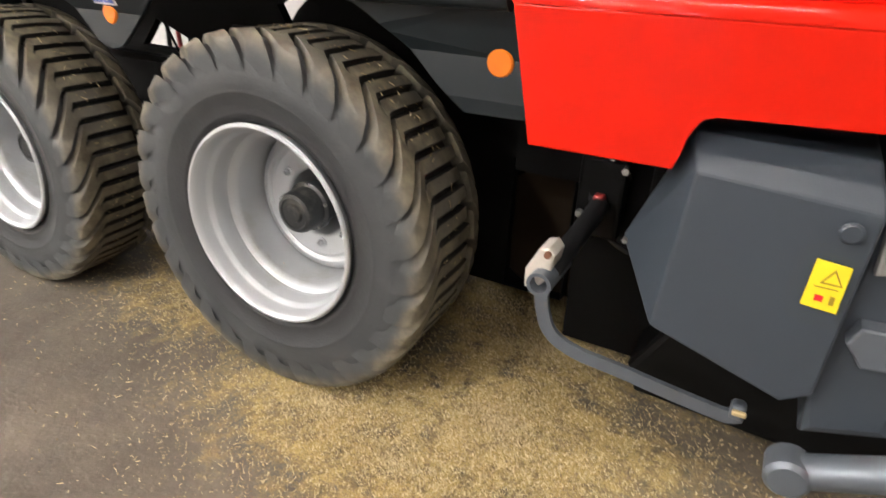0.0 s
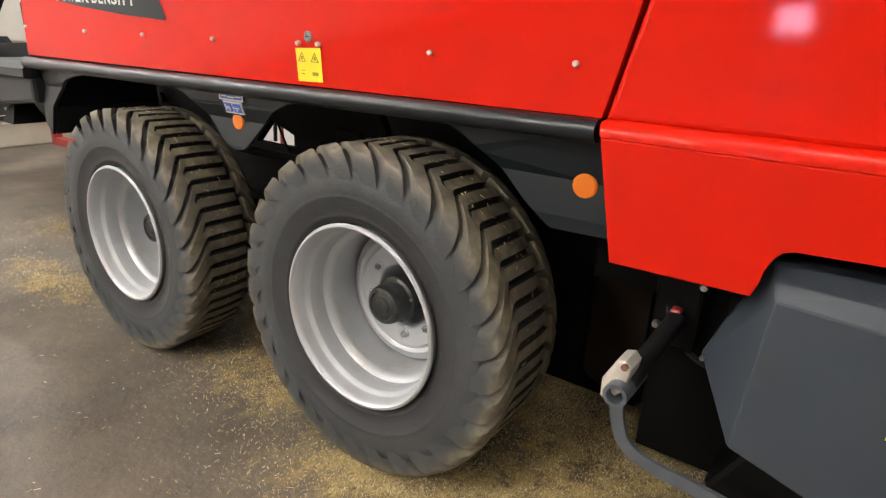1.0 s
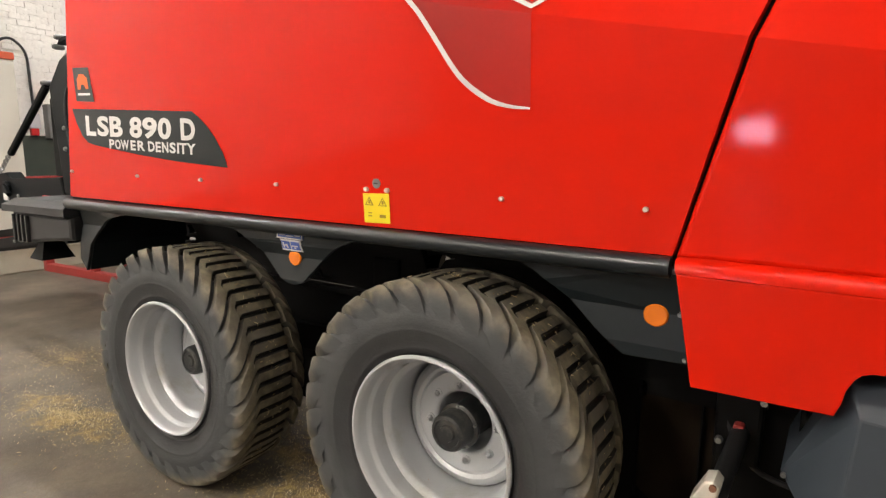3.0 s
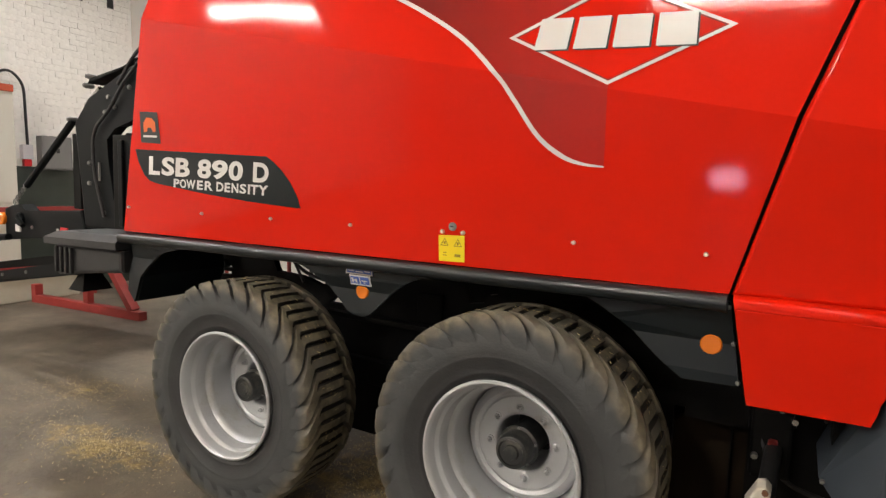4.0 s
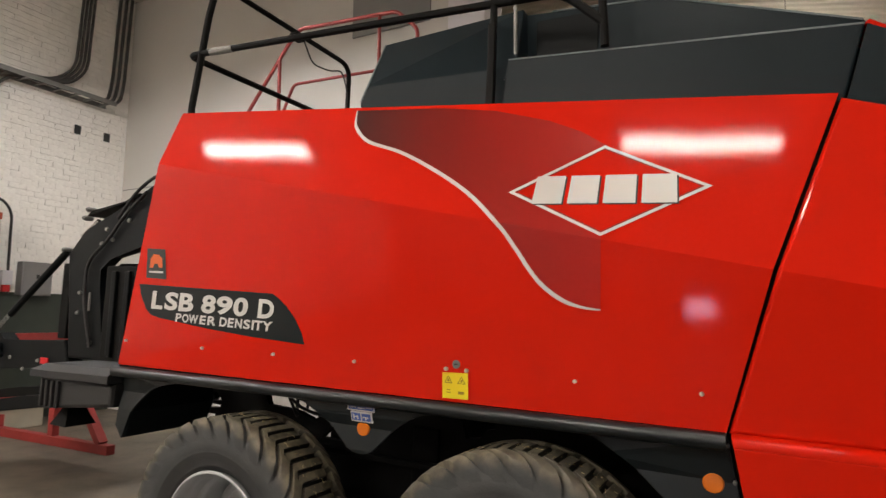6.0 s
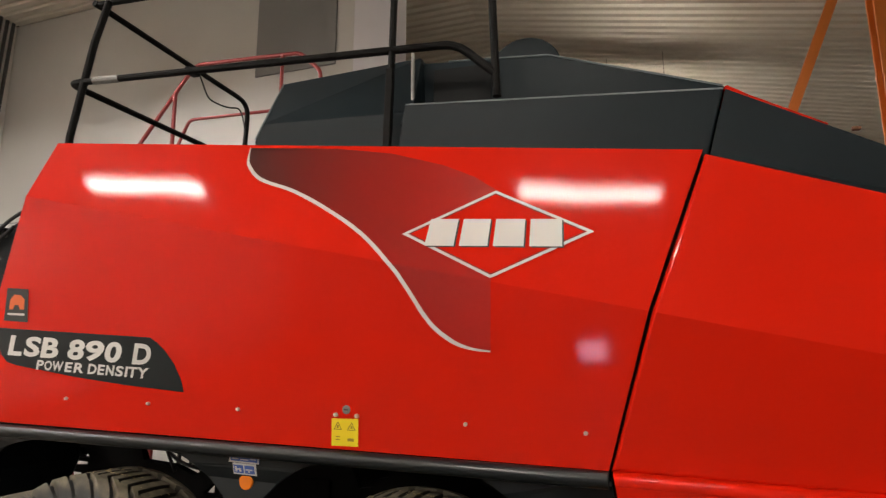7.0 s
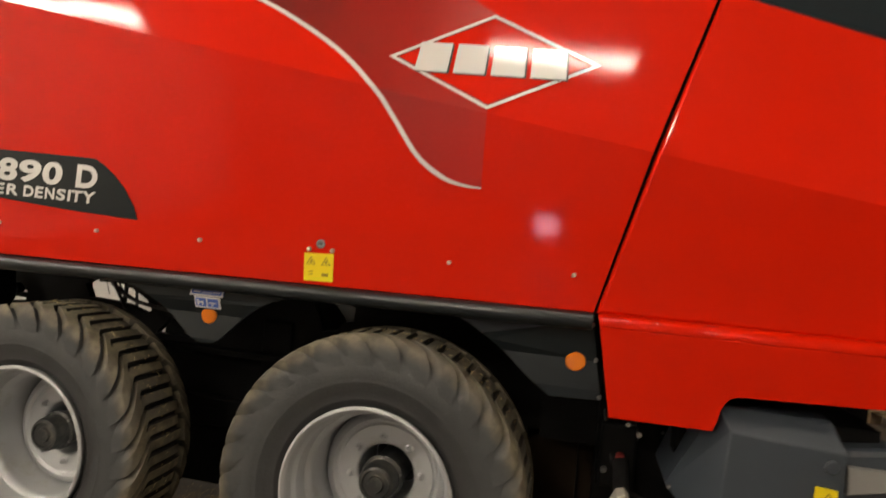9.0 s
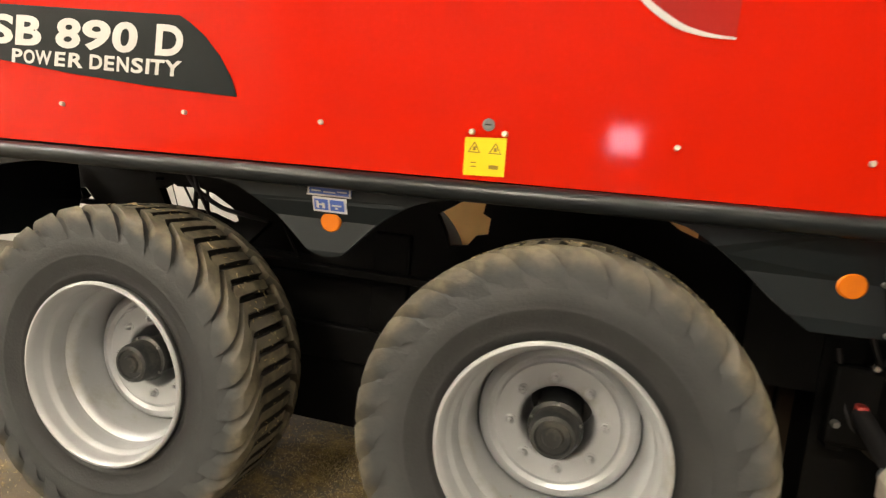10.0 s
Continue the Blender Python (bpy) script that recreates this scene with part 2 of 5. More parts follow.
def floor_material():
    """Stained concrete with drifts of chaff."""
    m = bpy.data.materials.new("concrete_floor")
    m.use_nodes = True
    nt = m.node_tree
    b = nt.nodes["Principled BSDF"]
    tc = nt.nodes.new("ShaderNodeTexCoord")

    def noise_at(scale, detail=8, rough=0.6):
        n = nt.nodes.new("ShaderNodeTexNoise")
        n.inputs["Scale"].default_value, n.inputs["Detail"].default_value, n.inputs["Roughness"].default_value = scale, detail, rough
        nt.links.new(tc.outputs["Object"], n.inputs["Vector"])
        return n.outputs["Fac"]

    def mathop(op, a, c):
        n = nt.nodes.new("ShaderNodeMath")
        n.operation = op
        for i, v in enumerate((a, c)):
            if isinstance(v, (int, float)):
                n.inputs[i].default_value = v
            else:
                nt.links.new(v, n.inputs[i])
        return n.outputs[0]

    def ramp(v, lo, hi):
        r = nt.nodes.new("ShaderNodeMapRange")
        r.inputs["From Min"].default_value, r.inputs["From Max"].default_value = lo, hi
        nt.links.new(v, r.inputs["Value"])
        return r.outputs["Result"]

    def mix(f, a, c):
        n = nt.nodes.new("ShaderNodeMix")
        n.data_type = "RGBA"
        nt.links.new(f, n.inputs["Factor"])
        for k, v in (("A", a), ("B", c)):
            if isinstance(v, tuple):
                n.inputs[k].default_value = (*v, 1)
            else:
                nt.links.new(v, n.inputs[k])
        return n.outputs["Result"]

    base = mix(ramp(noise_at(1.3, 10, 0.65), 0.38, 0.64), (0.062, 0.05, 0.036), (0.154, 0.127, 0.092))
    base = mix(ramp(noise_at(7, 10, 0.7), 0.5, 0.75), base, (0.085, 0.075, 0.062))
    base = mix(ramp(noise_at(90, 4, 0.7), 0.6, 0.72), base, (0.33, 0.28, 0.2))
    base = mix(ramp(noise_at(45, 6, 0.8), 0.56, 0.7), base, (0.06, 0.05, 0.038))
    drift = None
    for cx, cy, rx, ry, k in DRIFTS:
        mp = nt.nodes.new("ShaderNodeMapping")
        mp.vector_type = "TEXTURE"
        mp.inputs["Location"].default_value = (cx, cy, 0)
        mp.inputs["Scale"].default_value = (rx, ry, 1)
        nt.links.new(tc.outputs["Object"], mp.inputs["Vector"])
        ln = nt.nodes.new("ShaderNodeVectorMath")
        ln.operation = "LENGTH"
        nt.links.new(mp.outputs["Vector"], ln.inputs[0])
        d = mathop("MULTIPLY", ramp(ln.outputs["Value"], 1.15, 0.45), k)
        drift = d if drift is None else mathop("MAXIMUM", drift, d)
    grain = mathop("ADD", mathop("MULTIPLY", noise_at(9, 10, 0.75), 0.65), mathop("MULTIPLY", noise_at(55, 6, 0.7), 0.45))
    patches = mathop("MULTIPLY", drift, ramp(noise_at(4.5, 10, 0.75), 0.3, 0.6))
    mask = ramp(mathop("ADD", mathop("MULTIPLY", patches, 0.72), grain), 0.72, 1.16)
    chaff = mix(ramp(noise_at(160, 6, 0.9), 0.3, 0.7), (0.11, 0.076, 0.024), (0.74, 0.565, 0.235))
    chaff = mix(ramp(noise_at(16, 8, 0.75), 0.5, 0.66), chaff, (0.13, 0.1, 0.06))
    nt.links.new(mix(mask, base, chaff), b.inputs["Base Color"])
    nt.links.new(ramp(mask, -0.9, 0.6), b.inputs["Roughness"])
    bp = nt.nodes.new("ShaderNodeBump")
    bp.inputs["Strength"].default_value, bp.inputs["Distance"].default_value = 0.5, 0.012
    nt.links.new(mathop("ADD", mathop("MULTIPLY", noise_at(130, 5, 0.8), mathop("ADD", mask, 0.25)), noise_at(18, 8)), bp.inputs["Height"])
    nt.links.new(bp.outputs["Normal"], b.inputs["Normal"])
    return m


# drifts of chaff on the floor: centre, half widths, strength
DRIFTS = [(0.95, -0.15, 1.05, 0.62, 0.62), (0.7, 0.08, 0.55, 0.35, 1.6), (0.5, -0.2, 0.6, 0.28, 1.1), (0.2, -0.1, 0.62, 0.4, 0.9), (-0.65, 0.12, 0.55, 0.3, 0.7), (0.66, 0.5, 0.38, 0.32, 1.4), (0.6, 0.75, 1.2, 0.6, 0.8), (-0.9, 0.6, 0.6, 0.5, 0.7), (-2.55, 0.05, 0.7, 0.22, 0.7), (-3.6, 0.55, 0.6, 0.35, 0.25)]
CONCRETE = floor_material()
TUBE = bpy.data.materials.new("lamp_glow")
TUBE.use_nodes = True
TUBE.node_tree.nodes["Principled BSDF"].inputs["Emission Color"].default_value = (1, 0.9, 0.79, 1)
TUBE.node_tree.nodes["Principled BSDF"].inputs["Emission Strength"].default_value = 62
# Stronger glow for the lamp rows added as front fill.
TUBE_FILL = TUBE.copy()
TUBE_FILL.name = "fill_lamp_glow"
TUBE_FILL.node_tree.nodes["Principled BSDF"].inputs["Emission Strength"].default_value = 320
# Glow of the added lamp behind the hood.
TUBE_BACK = TUBE_FILL.copy()
TUBE_BACK.name = "back_fill_glow"
TUBE_BACK.node_tree.nodes["Principled BSDF"].inputs["Emission Strength"].default_value = 185
# Cooler glow for two lamps added to brighten the walls.
TUBE_WALL = TUBE_FILL.copy()
TUBE_WALL.name = "wall_fill_glow"
TUBE_WALL.node_tree.nodes["Principled BSDF"].inputs["Emission Color"].default_value = (0.98, 0.965, 0.97, 1)
TUBE_WALL.node_tree.nodes["Principled BSDF"].inputs["Emission Strength"].default_value = 260


# ---- mesh tools ----
def part(name, bm, mat, parent=None, label="", smooth=False, m=None):
    me = bpy.data.meshes.new(name)
    bmesh.ops.recalc_face_normals(bm, faces=bm.faces)
    bm.to_mesh(me)
    bm.free()
    me.materials.append(mat)
    if smooth:
        for p in me.polygons:
            p.use_smooth = True
        me.set_sharp_from_angle(angle=radians(32))
    ob = new(name, me)
    if parent is not None:
        ob.parent = parent
    if m is not None:
        ob.matrix_basis = m
    if label:
        tagged(ob, label)
    return ob


def holder(name, label, category, m=None, group="", kind=""):
    ob = new(name)
    ob.empty_display_size = 0.1
    if m is not None:
        ob.matrix_basis = m
    return tagged(ob, label, category, group, kind)


def box(bm, x0, x1, y0, y1, z0, z1, bevel=0.0):
    r = bmesh.ops.create_cube(bm, size=1, matrix=Matrix.Translation(((x0 + x1) / 2, (y0 + y1) / 2, (z0 + z1) / 2)) @ Matrix.Diagonal((abs(x1 - x0), abs(y1 - y0), abs(z1 - z0), 1)))
    if bevel:
        edges = list({e for v in r["verts"] for e in v.link_edges})
        bmesh.ops.bevel(bm, geom=edges, offset=bevel, segments=2, affect="EDGES", profile=0.5)
    return bm


def boxes(*specs, bevel=0.0):
    bm = bmesh.new()
    for s in specs:
        box(bm, *s, bevel=bevel)
    return bm


def prism(bm, pts, y0, y1, bevel=0.0):
    """A polygon of (x, z) drawn from y0 to y1."""
    a = [bm.verts.new((x, y0, z)) for x, z in pts]
    b = [bm.verts.new((x, y1, z)) for x, z in pts]
    n = len(pts)
    faces = [bm.faces.new(a), bm.faces.new(b[::-1])]
    for i in range(n):
        faces.append(bm.faces.new((a[i], b[i], b[(i + 1) % n], a[(i + 1) % n])))
    if bevel:
        bmesh.ops.bevel(bm, geom=[e for e in faces[0].edges], offset=bevel, segments=2, affect="EDGES", profile=0.5)
    return bm


def rounded(points, r=0.06, n=5):
    """A polyline with rounded corners."""
    P = [Vector(p) for p in points]
    out = [P[0]]
    for i in range(1, len(P) - 1):
        a, b, c = P[i - 1], P[i], P[i + 1]
        d = min(r, (a - b).length * 0.45, (c - b).length * 0.45)
        p, q = b + (a - b).normalized() * d, b + (c - b).normalized() * d
        for k in range(n + 1):
            t = k / n
            out.append(p * (1 - t) ** 2 + b * 2 * t * (1 - t) + q * t * t)
    out.append(P[-1])
    return out


def tube(bm, points, r=0.017, sides=10, bend=0.06):
    P = rounded(points, bend) if bend else [Vector(p) for p in points]
    rings = []
    up = Vector((0, 0, 1))
    for i, p in enumerate(P):
        d = (P[min(i + 1, len(P) - 1)] - P[max(i - 1, 0)]).normalized()
        u = up if abs(d.dot(up)) < 0.93 else Vector((1, 0, 0))
        if i and rings:
            s = (side - d * side.dot(d)).normalized()
        else:
            s = d.cross(u).normalized()
        side = s
        w = d.cross(s)
        rings.append([bm.verts.new(p + (s * math.cos(a) + w * math.sin(a)) * r) for a in (2 * math.pi * k / sides for k in range(sides))])
    for a, b in zip(rings, rings[1:]):
        for k in range(sides):
            bm.faces.new((a[k], a[(k + 1) % sides], b[(k + 1) % sides], b[k]))
    bm.faces.new(rings[0])
    bm.faces.new(rings[-1][::-1])
    return bm


def lathe(bm, profile, segs=64, cx=0.0, cz=0.0, closed=False):
    """Rings of (radius, y) round the y axis."""
    rings = []
    for r, y in profile:
        rings.append([bm.verts.new((cx + r * math.cos(a), y, cz + r * math.sin(a))) for a in (2 * math.pi * k / segs for k in range(segs))])
    pairs = list(zip(rings, rings[1:])) + ([(rings[-1], rings[0])] if closed else [])
    for a, b in pairs:
        for k in range(segs):
            bm.faces.new((a[k], a[(k + 1) % segs], b[(k + 1) % segs], b[k]))
    if not closed:
        for ring in (rings[0], rings[-1]):
            if Vector(ring[0].co - ring[segs // 2].co).length > 1e-4 and profile[rings.index(ring)][0] < 0.12:
                bm.faces.new(ring)
    return bm


def disc(bm, x, y0, z, r, depth, sides=12):
    """A short round stud that stands out towards the viewer's side (-y)."""
    return lathe(bm, [(r * 0.98, y0), (r, y0 - depth * 0.6), (r * 0.75, y0 - depth)], sides, x, z)


def loft(rings, cap=True):
    """Joins loops of as many points each into a skin."""
    bm = bmesh.new()
    R = [[bm.verts.new(p) for p in ring] for ring in rings]
    for a, b in zip(R, R[1:]):
        n = len(a)
        for k in range(n):
            bm.faces.new((a[k], a[(k + 1) % n], b[(k + 1) % n], b[k]))
    if cap:
        bm.faces.new(R[0])
        bm.faces.new(R[-1][::-1])
    return bm


# ---- hall ----
WX, NY, EX, SY, BY = -8.6, 4.27, 10.0, -12.5, 11.5


def roof_z(x):
    return 6.85 if x < -1.5 else 6.85 - 0.2 * (x + 1.5)


def setting(name, bm, mat, label, category):
    return tagged(part(name, bm, mat), label, category, kind="structure")


setting("floor", boxes((WX - 0.3, EX + 0.3, SY - 0.3, BY + 0.3, -0.2, 0)), CONCRETE, "stained grey concrete workshop floor with drifts of chaff", "floor")
wall_west = setting("wall_west", boxes((WX - 0.3, WX, SY, BY, 0, 6.85)), BRICKM, "white painted brick wall of the hall", "wall")
setting("wall_north", boxes((WX, -2.44, NY, NY + 0.25, 0, 6.85)), PLASTER, "beige plastered partition wall", "wall")
setting("wall_east", boxes((EX, EX + 0.3, SY, BY, 0, 4.55)), PLASTER, "beige hall wall", "wall")
# Unseen wall, kept dark so that the red panels mirror little.
setting("wall_south", prism(bmesh.new(), [(WX, 0), (EX, 0), (EX, 4.55), (-1.5, 6.85), (WX, 6.85)], SY - 0.3, SY), GREYMETAL, "unseen grey hall wall, kept dark for what the panels mirror", "wall")
setting("wall_back", prism(bmesh.new(), [(WX, 0), (EX, 0), (EX, 4.55), (-1.5, 6.85), (WX, 6.85)], BY, BY + 0.3), GREYMETAL, "dark far hall wall", "wall")


def roof():
    """Corrugated sheets: the ribs run along x."""
    bm = bmesh.new()
    pitch, y, prof = 0.17, SY, []
    while y < BY:
        prof += [(y, 0.0), (y + 0.09, 0.0), (y + 0.11, 0.035), (y + 0.15, 0.035)]
        y += pitch
    for xa, xb in ((WX, -1.5), (-1.5, EX)):
        a = [bm.verts.new((xa, yy, roof_z(xa) + h)) for yy, h in prof]
        b = [bm.verts.new((xb, yy, roof_z(xb) + h)) for yy, h in prof]
        for i in range(len(prof) - 1):
            bm.faces.new((a[i], a[i + 1], b[i + 1], b[i]))
    z = 7.0
    bm.faces.new([bm.verts.new(v) for v in ((WX, SY, z), (-1.5, SY, z), (-1.5, BY, z), (WX, BY, z))])
    bm.faces.new([bm.verts.new(v) for v in ((-1.5, SY, z), (EX, SY, z - 2.3), (EX, BY, z - 2.3), (-1.5, BY, z))])
    return bm


setting("ceiling", roof(), ROOFM, "cream corrugated metal roof sheets", "ceiling")
setting("column", boxes((-2.44, -1.95, NY - 0.12, NY + 0.4, 0, 6.84), bevel=0.01), PALE, "pale painted square column at the wall's end", "column")
setting("wall_hatch", boxes((-3.93, -2.74, NY - 0.03, NY, 5.22, 6.5), bevel=0.005), GREYMETAL, "dark grey metal hatch high on the beige wall", "hatch")
setting("wall_seam", boxes((WX, -2.5, NY - 0.004, NY, 3.55, 3.565)), GREYMETAL, "thin joint in the beige wall", "trim")

# orange steel frame of the bay behind
setting("steel_column", boxes((3.27, 3.48, 4.98, 5.01, 0, 5.84), (3.27, 3.48, 5.18, 5.21, 0, 5.84), (3.36, 3.39, 5.01, 5.18, 0, 5.84)), BEAM, "orange painted steel column under the roof", "column")


def strut(a, b, w, d):
    bm = bmesh.new()
    a, b = Vector(a), Vector(b)
    q = (b - a).to_track_quat("Z", "Y").to_matrix().to_4x4()
    bmesh.ops.create_cube(bm, size=1, matrix=Matrix.Translation((a + b) / 2) @ q @ Matrix.Diagonal((w, d, (b - a).length, 1)))
    return bm


setting("steel_brace", strut((2.2, 5.05, 3.66), (3.07, 5.05, 5.78), 0.12, 0.1), BEAM, "orange painted diagonal steel brace", "beam")

# unseen light opposite the machine, added for the violet spot mirrored in its side
GLOW = bpy.data.materials.new("unseen_light_glow")
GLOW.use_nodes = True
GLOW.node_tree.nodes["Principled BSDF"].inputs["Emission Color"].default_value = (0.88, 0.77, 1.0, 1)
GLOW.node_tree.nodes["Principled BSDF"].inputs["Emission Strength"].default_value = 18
work = holder("unseen_light", "small square light on a floor stand, assumed from its reflection", "work light", pose(0.06, -6.7, 0.07))
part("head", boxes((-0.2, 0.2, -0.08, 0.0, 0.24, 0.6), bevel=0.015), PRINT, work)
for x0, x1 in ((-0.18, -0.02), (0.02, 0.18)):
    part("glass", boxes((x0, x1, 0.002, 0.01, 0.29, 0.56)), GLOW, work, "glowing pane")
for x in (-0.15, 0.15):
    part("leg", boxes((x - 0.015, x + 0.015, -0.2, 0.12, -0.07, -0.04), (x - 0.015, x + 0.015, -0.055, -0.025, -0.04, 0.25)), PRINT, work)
ply = holder("plywood_sheet", "tan plywood sheet standing on edge behind the machine", "board", pose(0, 3.3, 0))
part("sheet", boxes((-1.75, 0.75, 0, 0.018, 0, 1.25)), PLY, ply)
part("foot", boxes((-1.5, -1.42, -0.3, 0.4, 0, 0.06)), PLY, ply)
part("foot", boxes((0.42, 0.5, -0.3, 0.4, 0, 0.06)), PLY, ply)


def ceiling_lamp(x0, x1, y, z, glow=None, wing=(0.12, 0.012)):
    lamp = holder("tube_lamp", "white fluorescent tube lamp hung under the roof, real or added fill", "lamp", pose((x0 + x1) / 2, y, z), "hall lamps")
    h = (x1 - x0) / 2
    top = min(roof_z(x0 + 0.2), roof_z(x1 - 0.2)) - z + 0.02
    part("housing", boxes((-h, h, -0.061, 0.061, 0.03, 0.1), bevel=0.01), WHITE, lamp)
    part("tube", boxes((-h + 0.02, h - 0.02, -0.053, 0.053, -0.015, 0.029), bevel=0.008), glow or TUBE_FILL, lamp, "glowing tube")
    # Unseen wings, added to keep lamp light off the upper walls.
    if y < 2:
        for s in (-1, 1):
            part("reflector_wing", loft([[(x, s * 0.064, 0.05), (x, s * 0.066, 0.058), (x, s * (wing[0] + 0.004), wing[1] + 0.003), (x, s * wing[0], wing[1])] for x in (-h, h)]), WHITE, lamp)
    for s in (-1, 1):
        part("hanger", boxes((s * (h - 0.2) - 0.006, s * (h - 0.2) + 0.006, -0.006, 0.006, 0.1, top)), STEEL, lamp)
    return lamp


for x in (-7.7, -3.4, 0.9, 5.2):
    ceiling_lamp(x - 0.63, x + 0.63, -1.45 if x < 0 else -1.31, 5.0 if x < 5 else 4.85, TUBE)
# Unseen rows, added to light the red side from the front.
for y in (-5.4, -9.2):
    for x in (-5.5, -1.2, 3.1, 6.9):
        ceiling_lamp(x - 0.63, x + 0.63, y, 5.0 if x < 5 else 4.6, TUBE_FILL if x < 2 else TUBE)
# Two unseen lamps, added out of view to brighten brick and plaster.
ceiling_lamp(-5.5, -4.24, 1.4, 5.45, TUBE_WALL, (0.14, -0.028))
ceiling_lamp(-7.6, -6.34, -2.9, 5.3, TUBE_WALL, (0.14, -0.01))
ceiling_lamp(4.95, 6.2, 7.0, 5.2, TUBE)
# Unseen lamp, added for the lit roof of the bay behind.
ceiling_lamp(0.2, 1.45, 7.4, 5.2, TUBE_BACK)


# wood lying on the floor of the bay behind
plank = holder("plank", "pale sawn plank lying on the floor", "plank", pose(2.82, 3.4, 0, 0, 0, 83))
part("board", boxes((-1.0, 1.0, -0.06, 0.06, 0.0, 0.04), bevel=0.004), PLY, plank)


def pallet(x, y, turn):
    p = holder("wooden_pallet", "worn wooden pallet lying on the floor", "pallet", pose(x, y, 0, 0, 0, turn), "pallets")
    for k in range(5):
        part("top_board", boxes((-0.6, 0.6, -0.4 + k * 0.175, -0.3 + k * 0.175, 0.122, 0.144), bevel=0.003), PALLET, p)
    for s in (-0.525, 0.0, 0.525):
        part("bearer", boxes((s - 0.05, s + 0.05, -0.4, 0.4, 0.1, 0.1215)), PALLET, p)
        for w in (-0.33, 0.0, 0.33):
            part("block", boxes((s - 0.05, s + 0.05, w - 0.07, w + 0.07, 0.0, 0.0995)), PALLET, p)
    return p


pallet(3.75, 3.9, 12)
pallet(4.2, 5.1, -8)


# ---- along the brick wall ----
def switch_cabinet(y0, y1, drawers):
    c = holder("switch_cabinet", "cream steel electrical cabinet with an orange top edge" if not drawers else "cream steel switch cabinet with a stack of square covers", "cabinet", pose(-8.0, (y0 + y1) / 2, 0.3), "cabinet row")
    h = (y1 - y0) / 2
    part("body", boxes((-0.58, -0.01, -h + 0.003, h - 0.003, 0, 2.43), bevel=0.006), CABINET, c)
    part("top_edge", boxes((-0.58, 0.015, -h, h, 2.43, 2.52), bevel=0.006), TOPEDGE, c, "orange top edge")
    if drawers:
        zs = [0.05, 0.33, 0.55, 0.78, 0.95, 1.12, 1.28, 1.45, 1.63, 1.95, 2.2, 2.4]
        for a, b in zip(zs, zs[1:]):
            d = part("cover", boxes((-0.009, 0.012, -h + 0.02, h - 0.02, a + 0.008, b - 0.008), bevel=0.004), CABINET, c)
            part("catch", boxes((0.012, 0.026, h - 0.1, h - 0.07, (a + b) / 2 - 0.02, (a + b) / 2 + 0.02)), PRINT, d)
            if b > 1.7:
                m = part("meter", boxes((0.012, 0.02, -0.12, 0.08, (a + b) / 2 - 0.06, (a + b) / 2 + 0.07)), PALE, d, "square meter with a black frame")
                zc = (a + b) / 2 + 0.005
                for y0, y1, z0, z1 in ((-0.125, 0.085, zc + 0.045, zc + 0.07), (-0.125, 0.085, zc - 0.07, zc - 0.045), (-0.125, -0.095, zc - 0.045, zc + 0.045), (0.055, 0.085, zc - 0.045, zc + 0.045)):
                    part("frame_bar", boxes((0.0205, 0.032, y0, y1, z0, z1)), PRINT, m)
    else:
        for a, b in ((0.05, 0.98), (1.0, 2.4)):
            d = part("door", boxes((-0.009, 0.014, -h + 0.012, h - 0.012, a, b), bevel=0.005), CABINET, c)
            for z in (a + 0.25, b - 0.3):
                part("catch", boxes((0.014, 0.028, -h + 0.05, -h + 0.08, z - 0.02, z + 0.02)), PRINT, d)
    return c


switch_cabinet(1.53, 2.215, False)
switch_cabinet(0.84, 1.526, True)
switch_cabinet(0.15, 0.836, True)
switch_cabinet(-0.54, 0.146, False)
setting("plinth", boxes((-8.58, -7.9, -1.2, 2.9, 0, 0.3), bevel=0.02), KERB, "cream concrete plinth under the cabinets", "plinth")
guard = holder("guard_rail", "dark red steel guard rail before the cabinets", "rail", pose(-7.8, 0, 0))
for z in (0.47, 1.2):
    part("bar", boxes((-0.02, 0.02, -1.5, 3.1, z - 0.05, z + 0.05), bevel=0.006), OXIDE, guard)
for y in (-1.4, 3.05):
    part("post", boxes((-0.06, -0.022, y - 0.04, y + 0.04, 0, 1.26), bevel=0.005), OXIDE, guard)
setting("dado", boxes((WX, WX + 0.012, 2.25, NY, 0, 1.8)), DADO, "dark green painted lower band of the brick wall", "trim")
mb = holder("junction_box", "small grey steel junction box on the wall", "box", pose(WX, 2.96, 2.0))
part("case", boxes((0.003, 0.16, -0.21, 0.21, -0.24, 0.24), bevel=0.012), GREYMETAL, mb)
part("cover", boxes((0.161, 0.172, -0.19, 0.19, -0.22, 0.22), bevel=0.004), GREYMETAL, mb)
part("latch", boxes((0.173, 0.185, -0.02, 0.02, 0.0, 0.06)), PRINT, mb)
sb = holder("socket_box", "pale grey wall socket with a red plug below", "socket", pose(WX, 2.6, 2.0))
part("case", boxes((0.003, 0.1, -0.07, 0.07, -0.1, 0.1), bevel=0.01), PALE, sb)
part("plug", boxes((0.02, 0.09, -0.05, 0.05, -0.2, -0.102), bevel=0.01), DOT, sb, "red plug")

